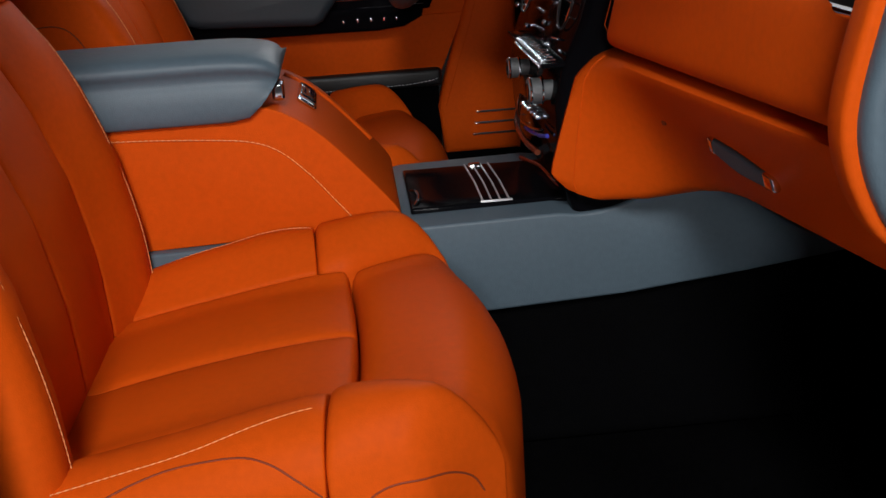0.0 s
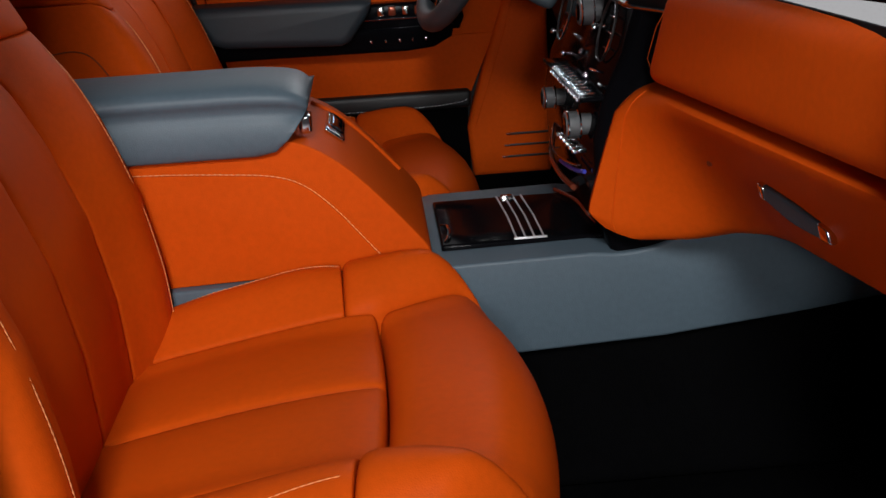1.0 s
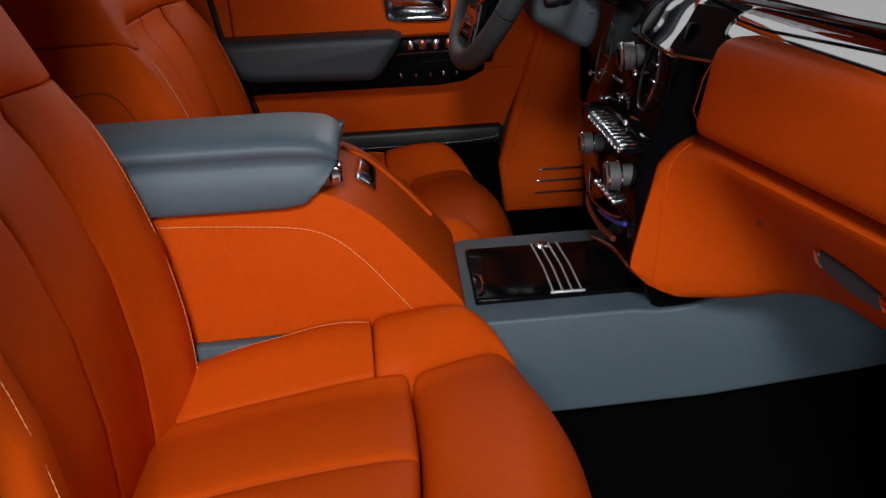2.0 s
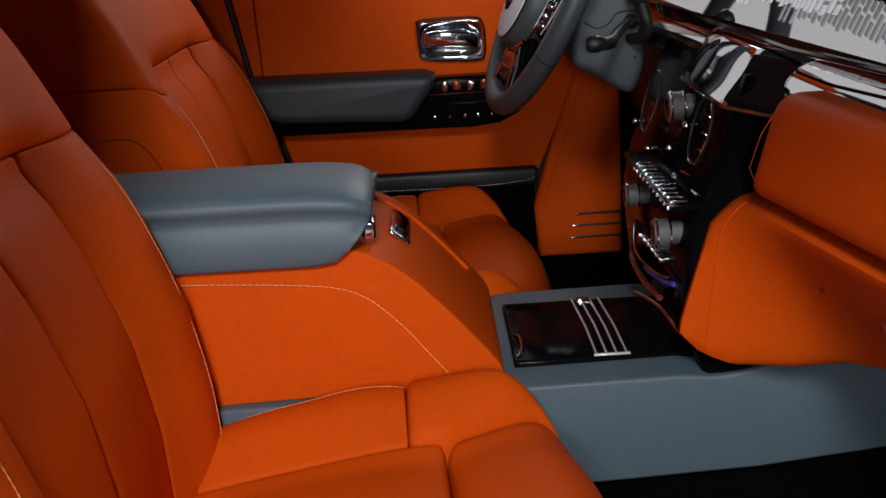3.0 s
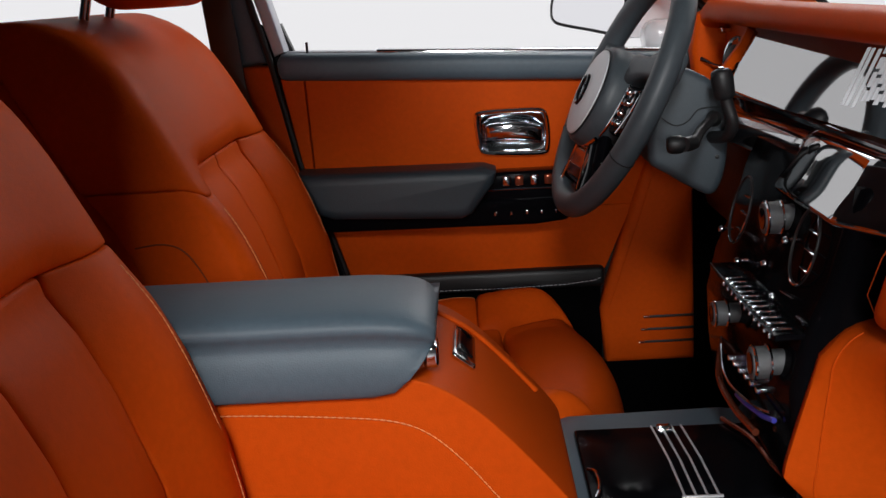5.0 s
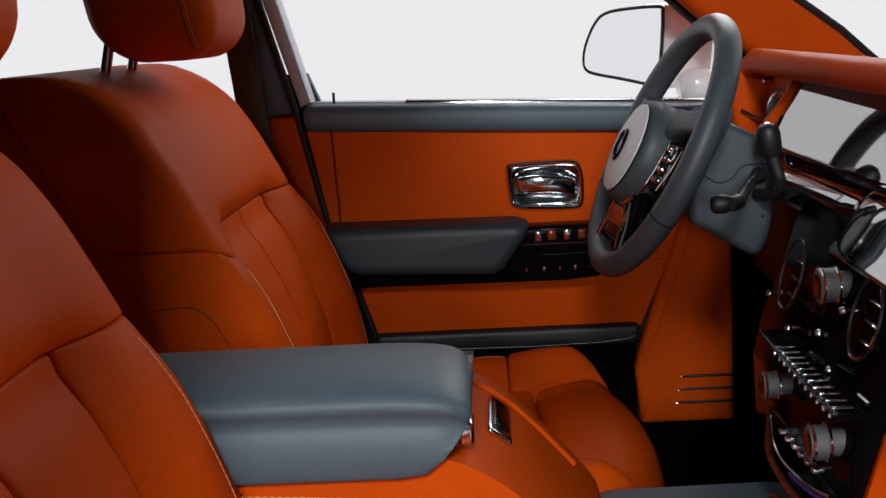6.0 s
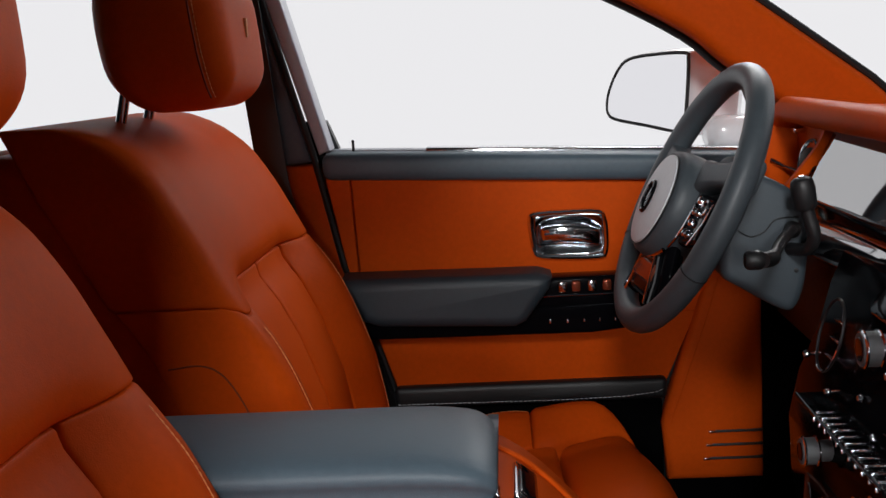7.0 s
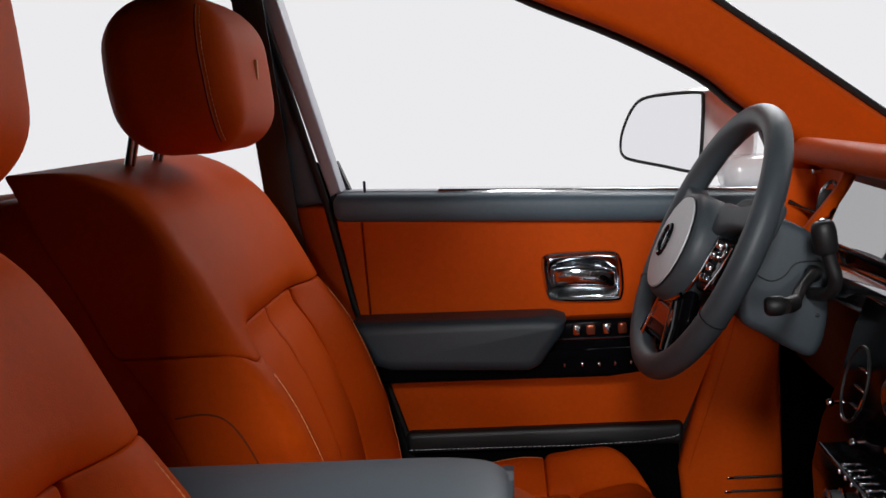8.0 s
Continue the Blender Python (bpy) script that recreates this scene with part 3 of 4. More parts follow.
# switch on the sloping nose
SL = Matrix.Translation((0.0325, 1.572, 0.6075)) @ pose(0, 0, 0, 0, 38, 0)
bm = pad(-0.014, 0.014, -0.050, 0.050, -0.004, 0.003, 0.0034, step=0.02)
bm.transform(SL)
bezel = on(con, "switch_bezel", bm, CHROME, "chrome switch surround", under=abody)
bm = pad(-0.009, 0.009, -0.032, 0.044, 0.001, 0.0046, 0.002, step=0.02)
bm.transform(SL)
on(con, "switch_face", bm, GLOSS, under=abody)
plate = on(con, "top_plate", pad(0.151, 0.395, 1.463, 1.657, 0.462, 0.4745, 0.004, step=0.05), SATIN)
for k in range(4):
    x = 0.2435 + 0.0112 * k
    on(con, "inlay", tube([(x - 0.004, 1.655, 0.4748), (x, 1.56, 0.4748), (x, 1.468, 0.4748)], 0.0013, 6), INLAY, under=plate)
on(con, "inlay_end", pad(0.240, 0.281, 1.4655, 1.4695, 0.470, 0.4765, 0.001, step=0.05, seg=1), INLAY, under=plate)
on(con, "inlay_latch", pad(0.244, 0.262, 1.640, 1.656, 0.470, 0.478, 0.003, step=0.05, seg=2), CHROME, under=plate)
pull = smooth_line([(0.157, 1.475, 0.4745), (0.1615, 1.487, 0.4775), (0.1635, 1.51, 0.478), (0.1615, 1.533, 0.4775), (0.156, 1.545, 0.4745)])
on(con, "plate_pull", tube(pull, 0.0022, 8), CHROME, "chrome finger pull", under=plate)

lid = thing("armrest_lid", "padded grey leather armrest lid on the console", "armrest", (-0.15, 1.52, 0.61))
LIDX = [-0.34, -0.24, -0.14, -0.10, -0.075, -0.05, -0.03, -0.016, -0.007, -0.001, 0.004, 0.0072, 0.0088]
side_line = smooth_line([(0.010, 0.6125, 0), (0.003, 0.615, 0), (0.0, 0.625, 0), (0.0, 0.640, 0), (0.0022, 0.652, 0), (0.0058, 0.661, 0), (0.0052, 0.669, 0), (0.0015, 0.677, 0), (0.004, 0.685, 0), (0.016, 0.6925, 0), (0.045, 0.6965, 0), (0.09, 0.697, 0), (0.14, 0.693, 0), (0.19, 0.684, 0), (0.226, 0.670, 0), (0.236, 0.655, 0), (0.236, 0.62, 0), (0.226, 0.6125, 0)], 4)
rings = []
for x in LIDX:
    f = max(0.0, (x + 0.075) / 0.085)
    low = 0.6125 + 0.052 * max(0.0, (x + 0.045) / 0.055) ** 1.7
    end = np.clip((x + 0.016) / 0.0255, 0, 1)
    high = 0.010 * f ** 2 + 0.012 * (1 - math.sqrt(1 - end * end * 0.98))
    inset = 0.006 * f ** 4 + 0.010 * (1 - math.sqrt(1 - end * end * 0.98))
    rings.append([Vector((x - 0.010 * f * (q.x / 0.24) ** 3, 1.407 + q.x + inset * (1 - 2 * q.x / 0.236), max(low, q.y - high * (q.y - 0.6125) / 0.085) if q.y < 0.69 else max(low, q.y - high))) for q in side_line])
cap = [Vector((0.0095, 1.407 + 0.118 + (v.y - 1.525) * 0.93, 0.672 + (v.z - 0.672) * 0.80)) for v in rings[-1]]
on(lid, "padded_lid", loft(rings + [cap]), GREY, smooth=80)
on(lid, "catch", pad(-0.004, 0.0105, 1.445, 1.475, 0.628, 0.650, 0.004, step=0.02), CHROME, "chrome lid catch")

# ---- dashboard ----
dash = thing("dashboard", "orange leather dashboard with black lacquer centre stack", "dashboard", (0.5, 1.56, 0.5))


def sweep_out(p):
    """Curves the dashboard forward towards its outer ends."""
    q = p.copy()
    q[:, 0] += 0.155 * np.clip(1.36 - p[:, 1], 0, 1) - 0.02 * np.clip(p[:, 1] - 1.40, 0, 0.3)
    return q


def swept(name, bm, mat, label="", under=None):
    for v in bm.verts:
        v.co = sweep_out(np.array([v.co[:]]))[0]
    return on(dash, name, bm, mat, label, under=under)


stack = on(dash, "stack_body", prism([(0.352, 0.46), (0.338, 0.50), (0.333, 0.54), (0.331, 0.60), (0.342, 0.65), (0.364, 0.70), (0.378, 0.75), (0.392, 0.782), (0.43, 0.79), (0.8, 0.80), (0.8, 0.46)], "y", 1.414, 1.80, 0.012), SATIN)
on(dash, "lower_cover", prism([(0.44, 0.60), (0.42, 0.66), (0.42, 0.78), (0.8, 0.80), (0.8, 0.60)], "y", 1.80, 2.32, 0.01), BLACK)
swept("glovebox_lid", pad(0.372, 0.45, 0.845, 1.362, 0.676, 0.783, 0.020, lambda p: np.c_[p[:, 0] + 0.10 * (p[:, 2] - 0.676), p[:, 1] - 0.35 * (p[:, 2] - 0.676) * step01(p[:, 1], 1.2, 1.36), p[:, 2]]), ORANGE)
swept("lid_edge", tube([(0.392, 1.374, 0.675), (0.382, 1.372, 0.70), (0.388, 1.358, 0.735), (0.398, 1.338, 0.77)], 0.0006, 6), CHROME, "thin chrome edge")


def face_x(z, y):
    """The lower face of the dashboard: leans forward downwards and towards its outer end."""
    return 0.377 + 0.17 * (1.33 - y) + 0.72 * (0.664 - z)


EDGE_Z, EDGE_X = [0.48, 0.515, 0.579, 0.638, 0.657, 0.666], [0.317, 0.317, 0.335, 0.353, 0.374, 0.388]
KNEE_U, KNEE_Z = [0, 0.05, 0.12, 0.3, 0.5, 0.75, 1.0], [0.515, 0.499, 0.490, 0.496, 0.512, 0.521, 0.525]


def knee_ring(u, y=None):
    """One upright ring of the lower dash: u runs round the knee corner, y on along the face."""
    zb = np.interp(u, KNEE_U, KNEE_Z) if y is None else 0.525
    rows = [zb + (0.666 - zb) * v for v in (0, 0.015, 0.05, 0.12, 0.22, 0.34, 0.46, 0.58, 0.70, 0.80, 0.88, 0.94, 0.975, 1.0)]
    pts = []
    for k, z in enumerate(rows):
        if y is None:
            a, c, b = (np.interp(z, EDGE_Z, EDGE_X), 1.400), (face_x(z, 1.325), 1.325), (face_x(z, 1.22), 1.22)
            x = (1 - u) ** 2 * a[0] + 2 * u * (1 - u) * c[0] + u * u * b[0]
            yy = (1 - u) ** 2 * a[1] + 2 * u * (1 - u) * c[1] + u * u * b[1]
        else:
            x, yy = face_x(z, y), y
        tuck = {0: 0.016, 1: 0.006, 2: 0.0015, 11: 0.001, 12: 0.004, 13: 0.012}.get(k, 0.0)
        pts.append(Vector((x + tuck, yy, z)))
    return [pts[0] + Vector((0.16, 0.03, 0.0))] + pts + [pts[-1] + Vector((0.12, 0.02, 0.0))]


rings = []
for dx, dy in ((0.030, 0.030), (0.008, 0.024), (0.0015, 0.012), (0.0, 0.004)):
    rings.append([p + Vector((dx, dy, 0)) for p in knee_ring(0)])
rings += [knee_ring(u) for u in np.linspace(0, 1, 25)] + [knee_ring(1, y) for y in np.linspace(1.20, 0.845, 18)]
knee = on(dash, "lower_dash", loft(rings), ORANGE, "orange leather lower panel round the knee")
seam = [knee_ring(0.085)[k] + Vector((-0.0004, -0.0004, 0)) for k in range(3, 14)]
on(dash, "side_seam", tube(smooth_line(seam, 3), 0.0010, 6), ORANGE, under=knee)
dot = knee_ring(0.72)[8]
on(dash, "trim_stud", lathe([(0.004, -0.002), (0.0038, 0.0008), (0.001, 0.0012)], 12, Matrix.Translation(dot) @ pose(0, 0, 0, 0, -90, 20)), SEAM, "small covered stud", under=knee)
ax = Vector((0.031, -0.086, -0.020)).normalized()
out = Vector((-0.94, -0.33, 0.05))
out = (out - ax * out.dot(ax)).normalized()
PM = Matrix.Translation((0.4575, 1.1185, 0.596)) @ Matrix((ax, out, ax.cross(out))).transposed().to_4x4()
slant = lambda p: np.c_[p[:, 0] + 0.5 * p[:, 2], p[:, 1] + 0.004 * np.cos(p[:, 0] * 30), p[:, 2] * (1 - 0.35 * np.abs(p[:, 0]) / 0.05)]
bm = pad(-0.048, 0.048, -0.006, 0.004, -0.0088, 0.0088, 0.0035, slant, step=0.01)
bm.transform(PM)
gh = on(dash, "glovebox_pull", bm, DARK, "dark satin glovebox pull with chrome ends")
for a, b in ((-0.0505, -0.040), (0.036, 0.0505)):
    bm = pad(a, b, -0.005, 0.0052, -0.0093, 0.0093, 0.0035, slant, step=0.01)
    bm.transform(PM)
    on(dash, "pull_end", bm, CHROME, "chrome end", under=gh)
curve = smooth_line([(0.425, 0.806, 0), (0.412, 0.803, 0), (0.400, 0.7985, 0), (0.389, 0.790, 0), (0.380, 0.778, 0), (0.376, 0.764, 0), (0.384, 0.757, 0)], 5)
swept("fascia", prism([(0.60, 0.755), (0.60, 0.815)] + [(v.x, v.y) for v in curve], "y", 0.84, 2.03, 0.004), FASCIA)
swept("fascia_rail", tube([(0.413, y, 0.815) for y in np.linspace(0.85, 2.06, 30)], 0.0035, 8), GLOSS)
on(dash, "fascia_end", prism([(0.412, 0.812), (0.414, 0.806), (0.452, 0.787), (0.444, 0.770), (0.450, 0.768), (0.463, 0.790), (0.430, 0.812)], "y", 1.985, 2.04, 0.002), CHROME, "chrome bracket at the fascia end")
brow = smooth_line([(0.424, 0.8075, 0), (0.411, 0.807, 0), (0.400, 0.797, 0), (0.386, 0.776, 0), (0.371, 0.757, 0), (0.369, 0.750, 0), (0.374, 0.745, 0)], 4)
rings = []
for yy, f in [(1.365 + 0.009 * k, k / 9) for k in range(10)] + [(1.56, 1), (1.62, 1), (1.67, 0.6), (1.70, 0.0)]:
    f = f * f * (3 - 2 * f)
    rings.append([Vector((0.47, yy, 0.745)), Vector((0.47, yy, 0.80))] + [Vector((v.x + 0.040 * (1 - f), yy, v.y - 0.004 * (1 - f))) for v in brow])
on(dash, "stack_brow", loft(rings), FASCIA, "black polished brow over the centre stack")
screen = swept("screen_glass", prism([(0.412, 0.812), (0.417, 0.812), (0.461, 0.904), (0.456, 0.904)], "y", 0.86, 2.02, 0), SCREEN, "dark glass instrument screen")
random.seed(4)
for column in range(20):
    y, z = 1.530 - 0.0115 * column, 0.846 + random.uniform(0, 0.006)
    while z < 0.893:
        tall = random.uniform(0.008, 0.022)
        x0, x1 = (0.412 + (q - 0.812) * 0.478 for q in (z, min(z + tall, 0.899)))
        swept("display_bar", prism([(x0 - 0.0012, z), (x1 - 0.0012, min(z + tall, 0.899)), (x1 + 0.002, min(z + tall, 0.899)), (x0 + 0.002, z)], "y", y - 0.0021, y + 0.0021, 0), DISPLAY, under=screen)
        z += tall + 0.0035
for yy in (1.545, 1.562, 1.574):
    swept("display_rule", prism([(0.424, 0.840), (0.450, 0.8945), (0.453, 0.8945), (0.427, 0.840)], "y", yy - 0.0012, yy + 0.0012, 0), DISPLAY, under=screen)

hood = pad(0.415, 0.62, 0.84, 2.245, 0.902, 0.938, 0.015, lambda p: np.c_[p[:, 0], p[:, 1], p[:, 2] - 0.02 * step01(p[:, 1], 2.17, 2.24) - 0.16 * np.clip(p[:, 0] - 0.435, 0, 1)], step=0.03)
swept("cowl", hood, ORANGE)
on(dash, "cowl_end", prism([(0.404, 0.80), (0.415, 0.80), (0.60, 0.80), (0.60, 0.915), (0.43, 0.925), (0.404, 0.912), (0.396, 0.86)], "y", 2.205, 2.25, 0.01), ORANGE)
pod = smooth_line([(0.412, 2.10, 0.808), (0.425, 2.07, 0.835), (0.445, 2.045, 0.87), (0.455, 2.04, 0.892)])
on(dash, "vent_pod", tube(pod, 0.022, 12, flat=0.55), ORANGE)
on(dash, "end_face", pad(0.447, 0.47, 2.028, 2.215, 0.80, 0.908, 0.006, step=0.05), ORANGE)
VP = Matrix.Translation((0.424, 2.056, 0.860)) @ pose(0, 0, 0, 0, -70, 35)
on(dash, "vent_ring", tube([VP @ Vector((0.025 * math.cos(a), 0.014 * math.sin(a), 0)) for a in np.linspace(0, 2 * math.pi, 25)[:-1]], 0.003, 8, True), CHROME)
on(dash, "vent_core", lathe([(0.015, -0.004), (0.015, 0.002), (0.004, 0.006)], 16, VP), BLACK)
on(dash, "light_pull", tube([(0.41, 2.205, 0.846), (0.425, 2.19, 0.838), (0.44, 2.175, 0.832)], [0.0045, 0.002, 0.0045], 10), CHROME, "chrome light pull")
on(dash, "cowl_catch", pad(0.432, 0.458, 2.165, 2.190, 0.886, 0.894, 0.002, step=0.05), CHROME)
# outer end of the dashboard, grey pad in an orange border
rim = smooth_line([(0.60, 0.60, 0), (0.52, 0.60, 0), (0.485, 0.615, 0), (0.462, 0.65, 0), (0.450, 0.69, 0), (0.452, 0.73, 0), (0.468, 0.80, 0), (0.475, 0.85, 0), (0.60, 0.87, 0)], 4)
endcap = on(dash, "end_border", prism([(v.x - 0.030, v.y) for v in rim], "y", 0.815, 0.845, 0.006), ORANGE)
on(dash, "end_pad", prism([(v.x - 0.020, v.y) for v in rim], "y", 0.80, 0.83, 0.01, 4), GREY, "grey padded end", under=endcap)

# knobs, keys and vents on the stack
BACKWARD = pose(0, 0, 0, 0, -90, 0)


def knob(at, r, depth):
    m = Matrix.Translation(at) @ BACKWARD
    k = on(dash, "knob", lathe([(r * 0.8, -0.012), (r * 0.8, depth * 0.1), (r, depth * 0.15), (r, depth * 0.8), (r * 0.93, depth)], 28, m), KNURL, "knurled metal knob", under=stack)
    for h in (0.12, 0.85):
        on(dash, "knob_ring", tube([m @ Vector((r * 1.03 * math.cos(a), r * 1.03 * math.sin(a), depth * h)) for a in np.linspace(0, 2 * math.pi, 25)[:-1]], 0.0017, 6, True), CHROME, under=stack)
    on(dash, "knob_base", lathe([(r * 0.62, -0.022), (r * 0.70, -0.016), (r * 0.62, -0.010), (r * 0.78, -0.004), (r * 0.5, 0.0)], 24, m), CHROME, "stepped chrome collar", under=stack)
    on(dash, "knob_cap", lathe([(r * 0.7, depth), (r * 0.66, depth + 0.001), (r * 0.1, depth + 0.0015)], 24, m), GLOSS, under=stack)


knob((0.322, 1.631, 0.612), 0.0135, 0.018)
knob((0.324, 1.463, 0.612), 0.0158, 0.019)
knob((0.364, 1.574, 0.728), 0.0165, 0.020)
for at in ((0.358, 1.590, 0.676), (0.345, 1.655, 0.664), (0.345, 1.735, 0.683), (0.352, 1.535, 0.655), (0.365, 1.475, 0.672), (0.365, 1.462, 0.671), (0.362, 1.525, 0.715)):
    m = Matrix.Translation(at) @ BACKWARD
    on(dash, "small_knob", lathe([(0.002, -0.006), (0.002, 0.004), (0.0040, 0.006), (0.0044, 0.008), (0.003, 0.011), (0.0006, 0.0115)], 14, m), CHROME, "small chrome knob", under=stack)
for yy, xx in ((1.484, 0.366), (1.672, 0.350)):
    ringv = [(xx - 0.004 + 0.28 * (z - 0.722), y, z) for y, z in [(yy + 0.034 * math.cos(a), 0.718 + 0.036 * math.sin(a)) for a in np.linspace(0, 2 * math.pi, 33)[:-1]]]
    v = on(dash, "air_vent", tube(ringv, 0.0016, 8, True), BLACK, "round air vent with chrome bars", under=stack)
    on(dash, "vent_glint", tube([(x - 0.0012, y, z) for x, y, z in ringv[17:27]], 0.0010, 6), CHROME, under=stack)
    on(dash, "vent_glint", tube([(x - 0.0012, y, z) for x, y, z in ringv[11:14]], 0.0010, 6), CHROME, under=stack)
    for zz in (0.698, 0.716, 0.734):
        x = xx - 0.006 + 0.25 * (zz - 0.722)
        half = math.sqrt(max(0.034 ** 2 - (0.95 * (zz - 0.718)) ** 2, 0))
        on(dash, "vent_bar", pad(x + 0.002, x + 0.006, yy - half * 0.9, yy + half * 0.1, zz - 0.0008, zz + 0.0008, 0.0007, step=0.05, seg=1), CHROME, under=stack)
on(dash, "key_shelf", pad(0.316, 0.36, 1.42, 1.70, 0.646, 0.652, 0.002, step=0.05), SATIN, under=stack)
for k in range(11):
    yy = 1.434 + 0.0188 * k
    on(dash, "key", pad(0.317, 0.336, yy - 0.0020, yy + 0.0020, 0.6515, 0.6548, 0.001, step=0.05, seg=2), DARKCHROME, "chrome key", under=stack)
    on(dash, "key_mark", pad(0.3135, 0.3165, yy - 0.0040, yy - 0.0018, 0.646, 0.6500, 0.0005, step=0.05, seg=1), CHROME, under=stack)
on(dash, "key_rail", tube(smooth_line([(0.3175, 1.70, 0.6512), (0.3160, 1.60, 0.6512), (0.3155, 1.50, 0.6512), (0.3165, 1.425, 0.6512)]), 0.0013, 8), CHROME, "thin chrome rail", under=stack)
on(dash, "chrome_strip", tube([(0.336, 1.40, 0.668), (0.345, 1.415, 0.661), (0.342, 1.44, 0.663)], 0.0016, 6), CHROME, under=stack)
on(dash, "chrome_strip", tube([(0.346, 1.47, 0.672), (0.346, 1.51, 0.668)], 0.0012, 6), CHROME, under=stack)
for k in range(6):
    yy = 1.50 + 0.024 * k
    on(dash, "lower_key", pad(0.319, 0.334, yy - 0.004, yy + 0.004, 0.568 - 0.0012 * k, 0.573 - 0.0012 * k, 0.001, step=0.05, seg=2), CHROME, "chrome key", under=stack)
arcp = smooth_line([(0.325, 1.68, 0.56), (0.314, 1.62, 0.552), (0.311, 1.56, 0.552), (0.316, 1.49, 0.558), (0.322, 1.455, 0.564)])
on(dash, "chrome_arc", tube(arcp, 0.0014, 8), CHROME, under=stack)
on(dash, "blue_arc", tube([v + Vector((0.004, 0, -0.008)) for v in arcp[16:]], 0.0028, 8), BLUE, "dark blue lacquer arc", under=stack)
on(dash, "bronze_trim", tube(smooth_line([(0.335, 1.72, 0.555), (0.318, 1.66, 0.53), (0.316, 1.58, 0.523), (0.322, 1.51, 0.522)]), 0.004, 8), BRONZE, "bronze lacquer trim", under=stack)
on(dash, "console_trim", tube(smooth_line([(0.322, 1.665, 0.476), (0.34, 1.60, 0.478), (0.345, 1.52, 0.478), (0.36, 1.45, 0.474)]), 0.003, 8), BRONZE, "bronze lacquer trim", under=stack)

# ---- steering wheel and column ----
wheel = thing("steering_wheel", "grey leather steering wheel with chrome spoke controls", "steering wheel", (0.266, 1.977, 0.826))
TW = Matrix.Translation((0.2545, 1.977, 0.826)) @ pose(0, 0, 0, 0, -63, 6)


def tilted(name, bm, mat, label="", under=None):
    bm.transform(TW)
    return on(wheel, name, bm, mat, label, under=under)


ring = [Vector((0.166 * math.cos(a), 0.166 * math.sin(a), 0)) for a in np.linspace(0, 2 * math.pi, 73)[:-1]]
rimo = tilted("rim", tube(ring, 0.0165, 16, True), RIM)
HUB = Matrix.Translation((-0.018, 0, 0))
hubo = tilted("hub", lathe([(0.048, -0.034), (0.064, -0.022), (0.070, 0.000), (0.070, 0.022), (0.067, 0.033), (0.062, 0.037), (0.050, 0.038)], 48, HUB), RIM)
tilted("hub_face", lathe([(0.055, 0.034), (0.060, 0.0385), (0.059, 0.041), (0.045, 0.0445), (0.02, 0.0465), (0.002, 0.047)], 48, HUB), PALE, "pale grey hub face", under=hubo)
tilted("hub_seam", tube([HUB @ Vector((0.061 * math.cos(a), 0.061 * math.sin(a), 0.0386)) for a in np.linspace(0, 2 * math.pi, 49)[:-1]], 0.0011, 6, True), BLACK, under=hubo)
tilted("hub_emblem", tube([HUB @ Vector((0.019 * math.cos(a), 0.013 * math.sin(a), 0.0475)) for a in np.linspace(0, 2 * math.pi, 33)[:-1]], 0.0034, 8, True), GLOSS, "plain dark oval ring", under=hubo)
tilted("emblem_bar", pad(-0.030, -0.006, -0.003, 0.003, 0.044, 0.0485, 0.002, step=0.02, seg=2), DARKCHROME, under=hubo)


def arm(p):
    """Narrows and dips a wheel arm on its way to the rim, and turns it up a little."""
    q = p.copy()
    f = np.clip((np.abs(p[:, 1]) - 0.062) / 0.10, 0, 1)
    q[:, 0] = 0.030 + 0.016 * f + (p[:, 0] - 0.030) * (1 - 0.35 * np.sin(f * math.pi) + 0.15 * f)
    q[:, 2] -= 0.012 * f
    return q


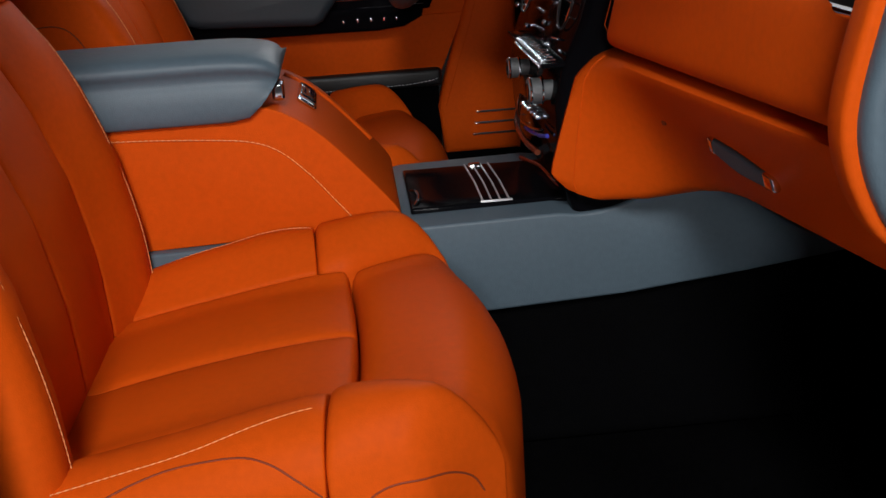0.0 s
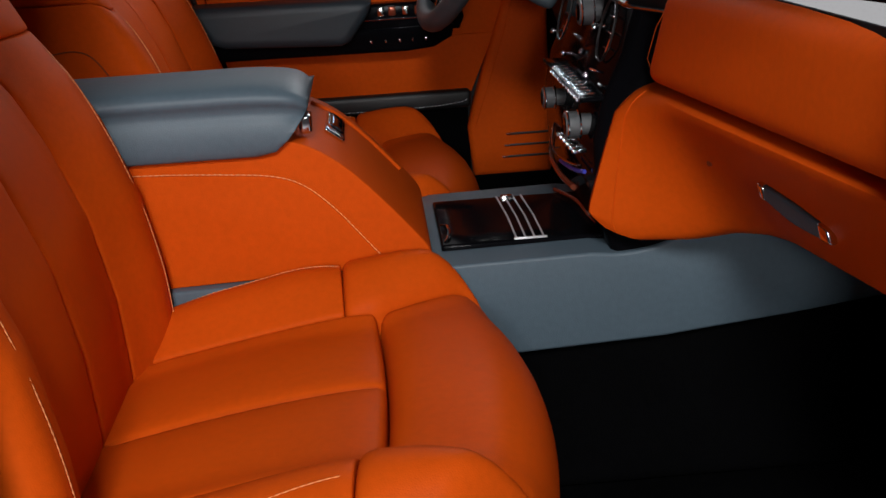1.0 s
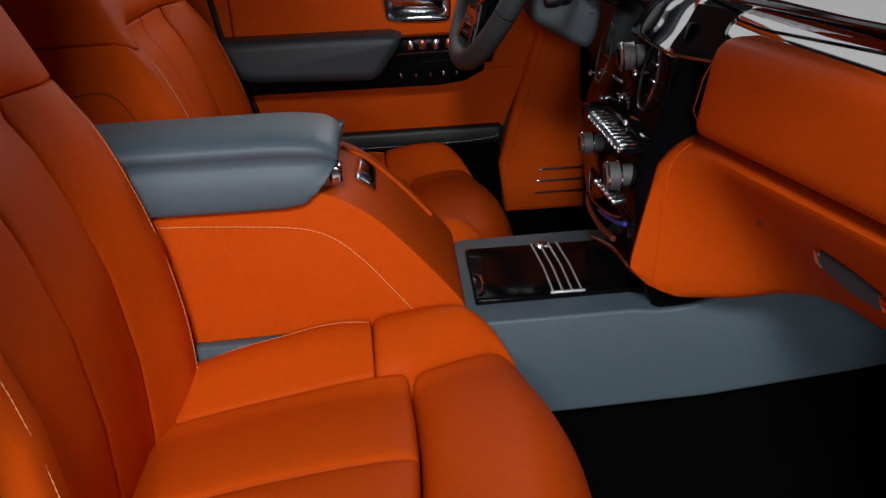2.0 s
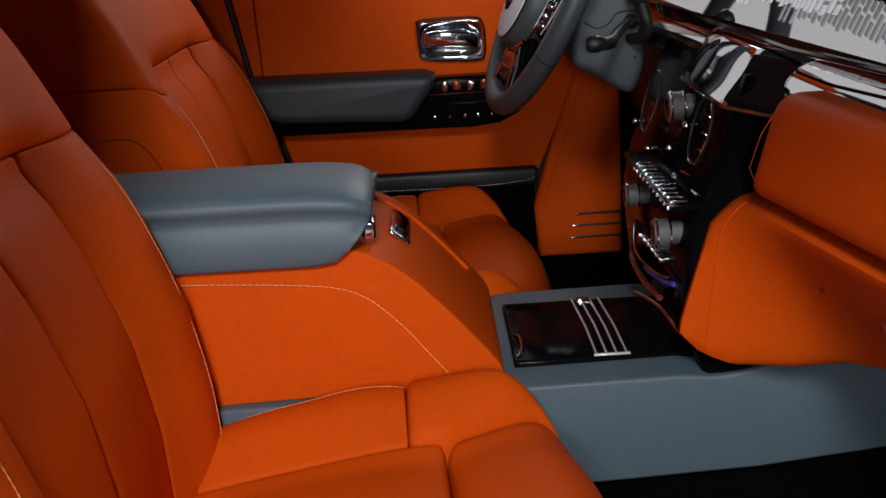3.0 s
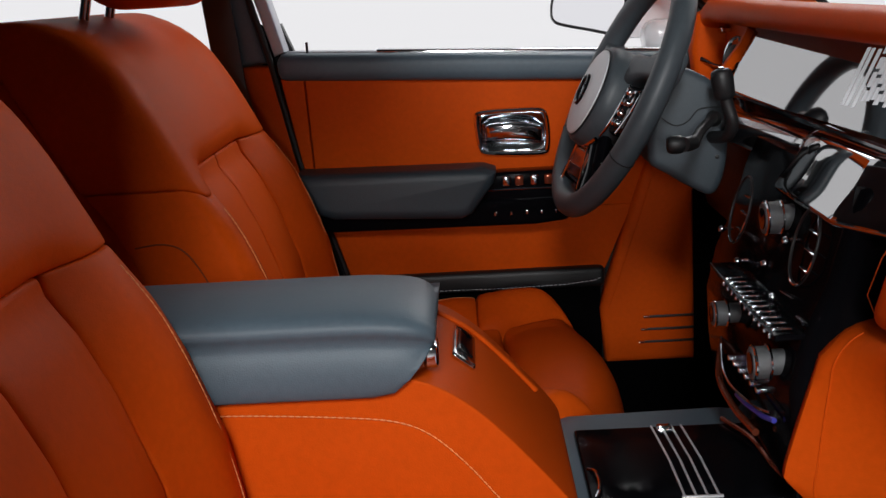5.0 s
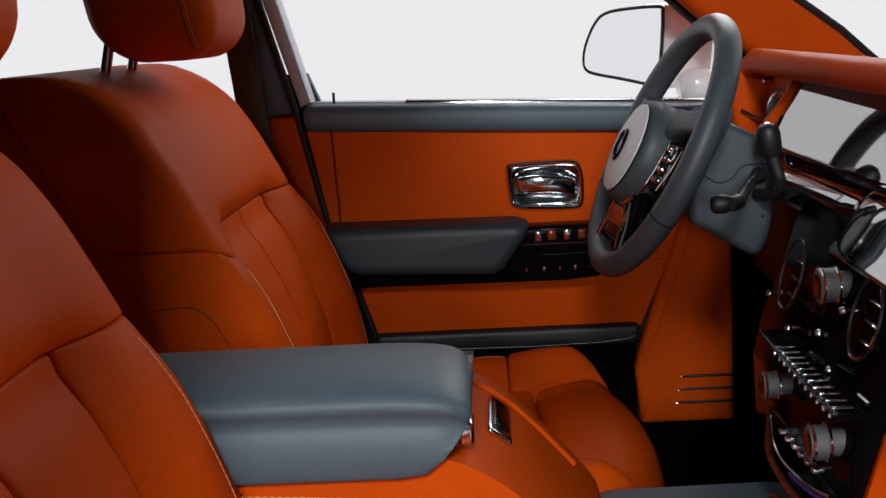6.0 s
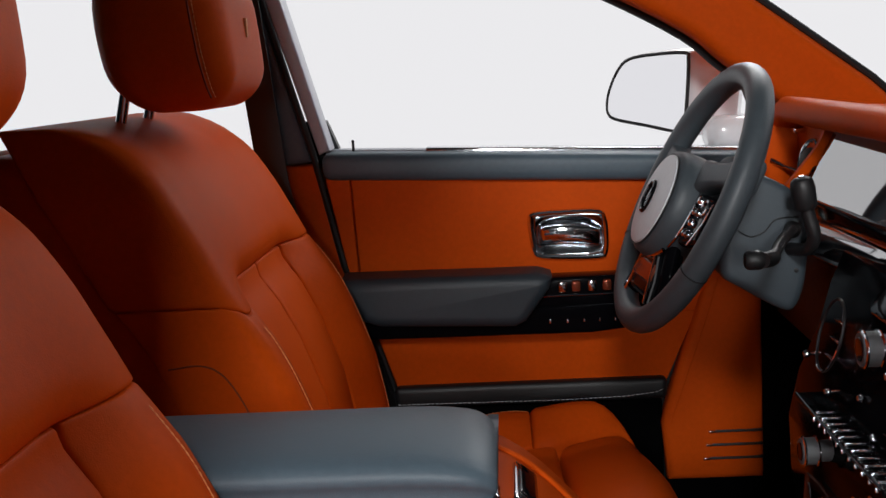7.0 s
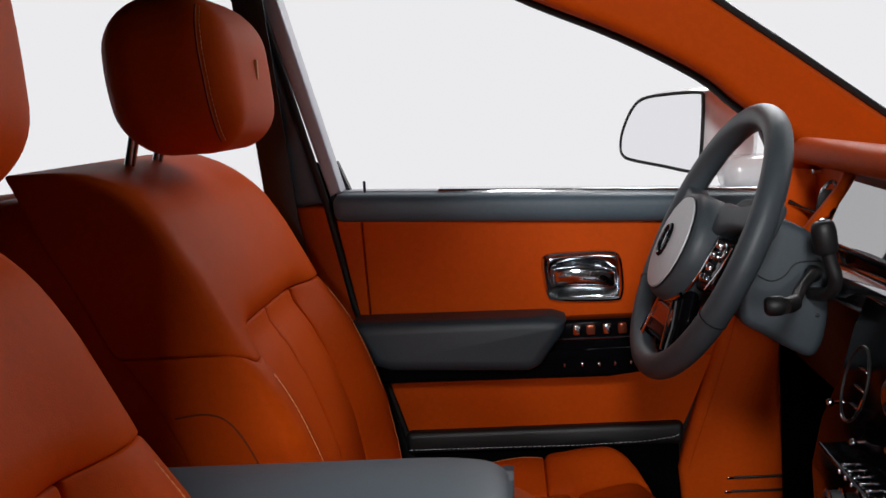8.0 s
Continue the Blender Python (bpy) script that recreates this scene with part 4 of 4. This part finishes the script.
for sg in (-1, 1):
    span = sorted((sg * 0.056, sg * 0.166))
    sp = tilted("spoke", pad(0.010, 0.052, *span, -0.010, 0.020, 0.010, arm, step=0.012), RIM, "grey leather spoke")
    pod = tilted("control_pod", pad(-0.058, 0.012, *sorted((sg * 0.070, sg * 0.128)), -0.012, 0.014, 0.010, lambda p: np.c_[p[:, 0] * (1 - 2.6 * (np.abs(p[:, 1]) - 0.070)), p[:, 1], p[:, 2] - 0.10 * (np.abs(p[:, 1]) - 0.07)], step=0.012), GLOSS, "black lacquer control pod", under=sp)
    tilted("pod_edge", tube(smooth_line([(0.012, sg * 0.086, 0.013), (-0.020, sg * 0.084, 0.014), (-0.045, sg * 0.074, 0.014), (-0.064, sg * 0.058, 0.014)]), 0.0016, 8), CHROME, "chrome edge", under=sp)
    tilted("pod_edge", tube(smooth_line([(0.004, sg * 0.128, 0.007), (-0.024, sg * 0.122, 0.008), (-0.052, sg * 0.108, 0.010)]), 0.0012, 8), CHROME, "chrome edge", under=sp)
    for k, (u, v) in enumerate(((0.002, 0.099), (-0.012, 0.094), (-0.012, 0.110), (-0.026, 0.099), (-0.040, 0.092), (-0.040, 0.106))):
        tilted("spoke_button", lathe([(0.0050, 0.004), (0.0052, 0.0145), (0.0040, 0.0165), (0.0012, 0.0175)], 14, Matrix.Translation((u, sg * v, 0.0))), CHROME if k % 3 != 2 else DARKCHROME, "chrome control button", under=sp)
    ring_at = Matrix.Translation((-0.004, sg * 0.112, 0.008))
    tilted("thumb_wheel", tube([ring_at @ Vector((0.009 * math.cos(a), 0.009 * math.sin(a), 0.002)) for a in np.linspace(0, 2 * math.pi, 21)[:-1]], 0.0018, 8, True), CHROME, "chrome thumb wheel ring", under=sp)
    leg = tilted("spoke", tube(smooth_line([(-0.060, sg * 0.040, 0.004), (-0.09, sg * 0.050, 0.000), (-0.125, sg * 0.062, -0.004), (-0.158, sg * 0.074, 0.0)]), [0.015] * 12 + [0.013] * 13, 12, flat=0.7), SATIN, "black lacquer lower spoke")
    tilted("spoke_inlay", tube([(-0.080, sg * 0.044, 0.012), (-0.11, sg * 0.056, 0.007), (-0.14, sg * 0.066, 0.006)], 0.0045, 8), GLOSS, under=leg)
    tilted("spoke_strip", tube([(-0.078, sg * 0.030, 0.016), (-0.112, sg * 0.042, 0.0125), (-0.140, sg * 0.052, 0.010)], 0.0022, 6), CHROME, under=leg)
tilted("lower_cover", pad(-0.135, -0.066, -0.050, 0.050, -0.016, 0.012, 0.010, step=0.02), SATIN, "black lacquer lower cover")
tilted("lower_inlay", pad(-0.116, -0.090, -0.044, 0.044, 0.004, 0.0145, 0.004, step=0.02), BRONZE)
tilted("chrome_bar", tube(smooth_line([(-0.070, -0.052, 0.016), (-0.084, -0.02, 0.018), (-0.084, 0.02, 0.018), (-0.070, 0.052, 0.016)]), 0.0026, 8), CHROME)
for sg in (-1, 1):
    tilted("rim_join", tube([Matrix.Rotation(sg * 2.05, 4, "Z") @ Vector((0.166 + 0.0168 * math.cos(a), 0, 0.0168 * math.sin(a))) for a in np.linspace(0, 2 * math.pi, 21)[:-1]], 0.0008, 6, True), BLACK, under=rimo)

col = thing("steering_column", "dark grey steering column shroud with two stalks", "steering column", (0.36, 1.977, 0.75))
sh = [(v.x, v.y) for v in smooth_line([(0.280, 0.742, 0), (0.286, 0.800, 0), (0.298, 0.842, 0), (0.318, 0.860, 0), (0.350, 0.848, 0), (0.374, 0.828, 0), (0.383, 0.790, 0), (0.382, 0.742, 0), (0.374, 0.706, 0), (0.360, 0.691, 0), (0.334, 0.703, 0), (0.304, 0.722, 0)], 3, True)]
on(col, "shroud", prism(sh, "y", 1.90, 2.055, 0.020, 5), CHARCOAL)
on(col, "shroud_seam", tube(smooth_line([(0.292, 1.8995, 0.800), (0.312, 1.8985, 0.786), (0.330, 1.8985, 0.790), (0.345, 1.8985, 0.805), (0.372, 1.8995, 0.806)]), 0.0008, 6), BLACK)
on(col, "collar", tube([TW @ Vector((0.06 * math.cos(a), 0.06 * math.sin(a), -0.036)) for a in np.linspace(0, 2 * math.pi, 33)[:-1]], 0.012, 10, True), DARK)
st = on(col, "stalk", tube(smooth_line([(0.365, 1.905, 0.79), (0.355, 1.87, 0.795), (0.335, 1.84, 0.785), (0.318, 1.80, 0.777), (0.302, 1.778, 0.778)]), [0.010] * 6 + [0.0065] * 18 + [0.009] * 9, 12), BLACK, "black indicator stalk")
on(col, "stalk_end", lathe([(0.009, 0), (0.011, 0.004), (0.011, 0.016), (0.008, 0.02)], 16, Matrix.Translation((0.304, 1.784, 0.7775)) @ BACKWARD), BLACK, under=st)
st = on(col, "stalk", tube(smooth_line([(0.362, 1.90, 0.768), (0.372, 1.862, 0.774), (0.375, 1.846, 0.792), (0.369, 1.845, 0.815), (0.365, 1.845, 0.832)]), [0.008] * 33, 12), BLACK, "black gear stalk")
on(col, "stalk_cap", lathe([(0.010, 0), (0.0135, 0.004), (0.0140, 0.026), (0.0125, 0.034), (0.009, 0.037), (0.002, 0.0375)], 20, Matrix.Translation((0.366, 1.845, 0.822)) @ pose(0, 0, 0, 0, -8, 0)), BLACK, under=st)
on(col, "stalk_button", lathe([(0.004, 0), (0.004, 0.002), (0.001, 0.003)], 12, Matrix.Translation((0.361, 1.845, 0.859)) @ pose(0, 0, 0, 0, -8, 0)), DARKCHROME, under=st)
on(col, "screw", lathe([(0.003, 0), (0.0028, 0.002), (0.0005, 0.0025)], 10, Matrix.Translation((0.368, 1.901, 0.742)) @ pose(0, 0, 0, 90, 0, 0)), BLACK)
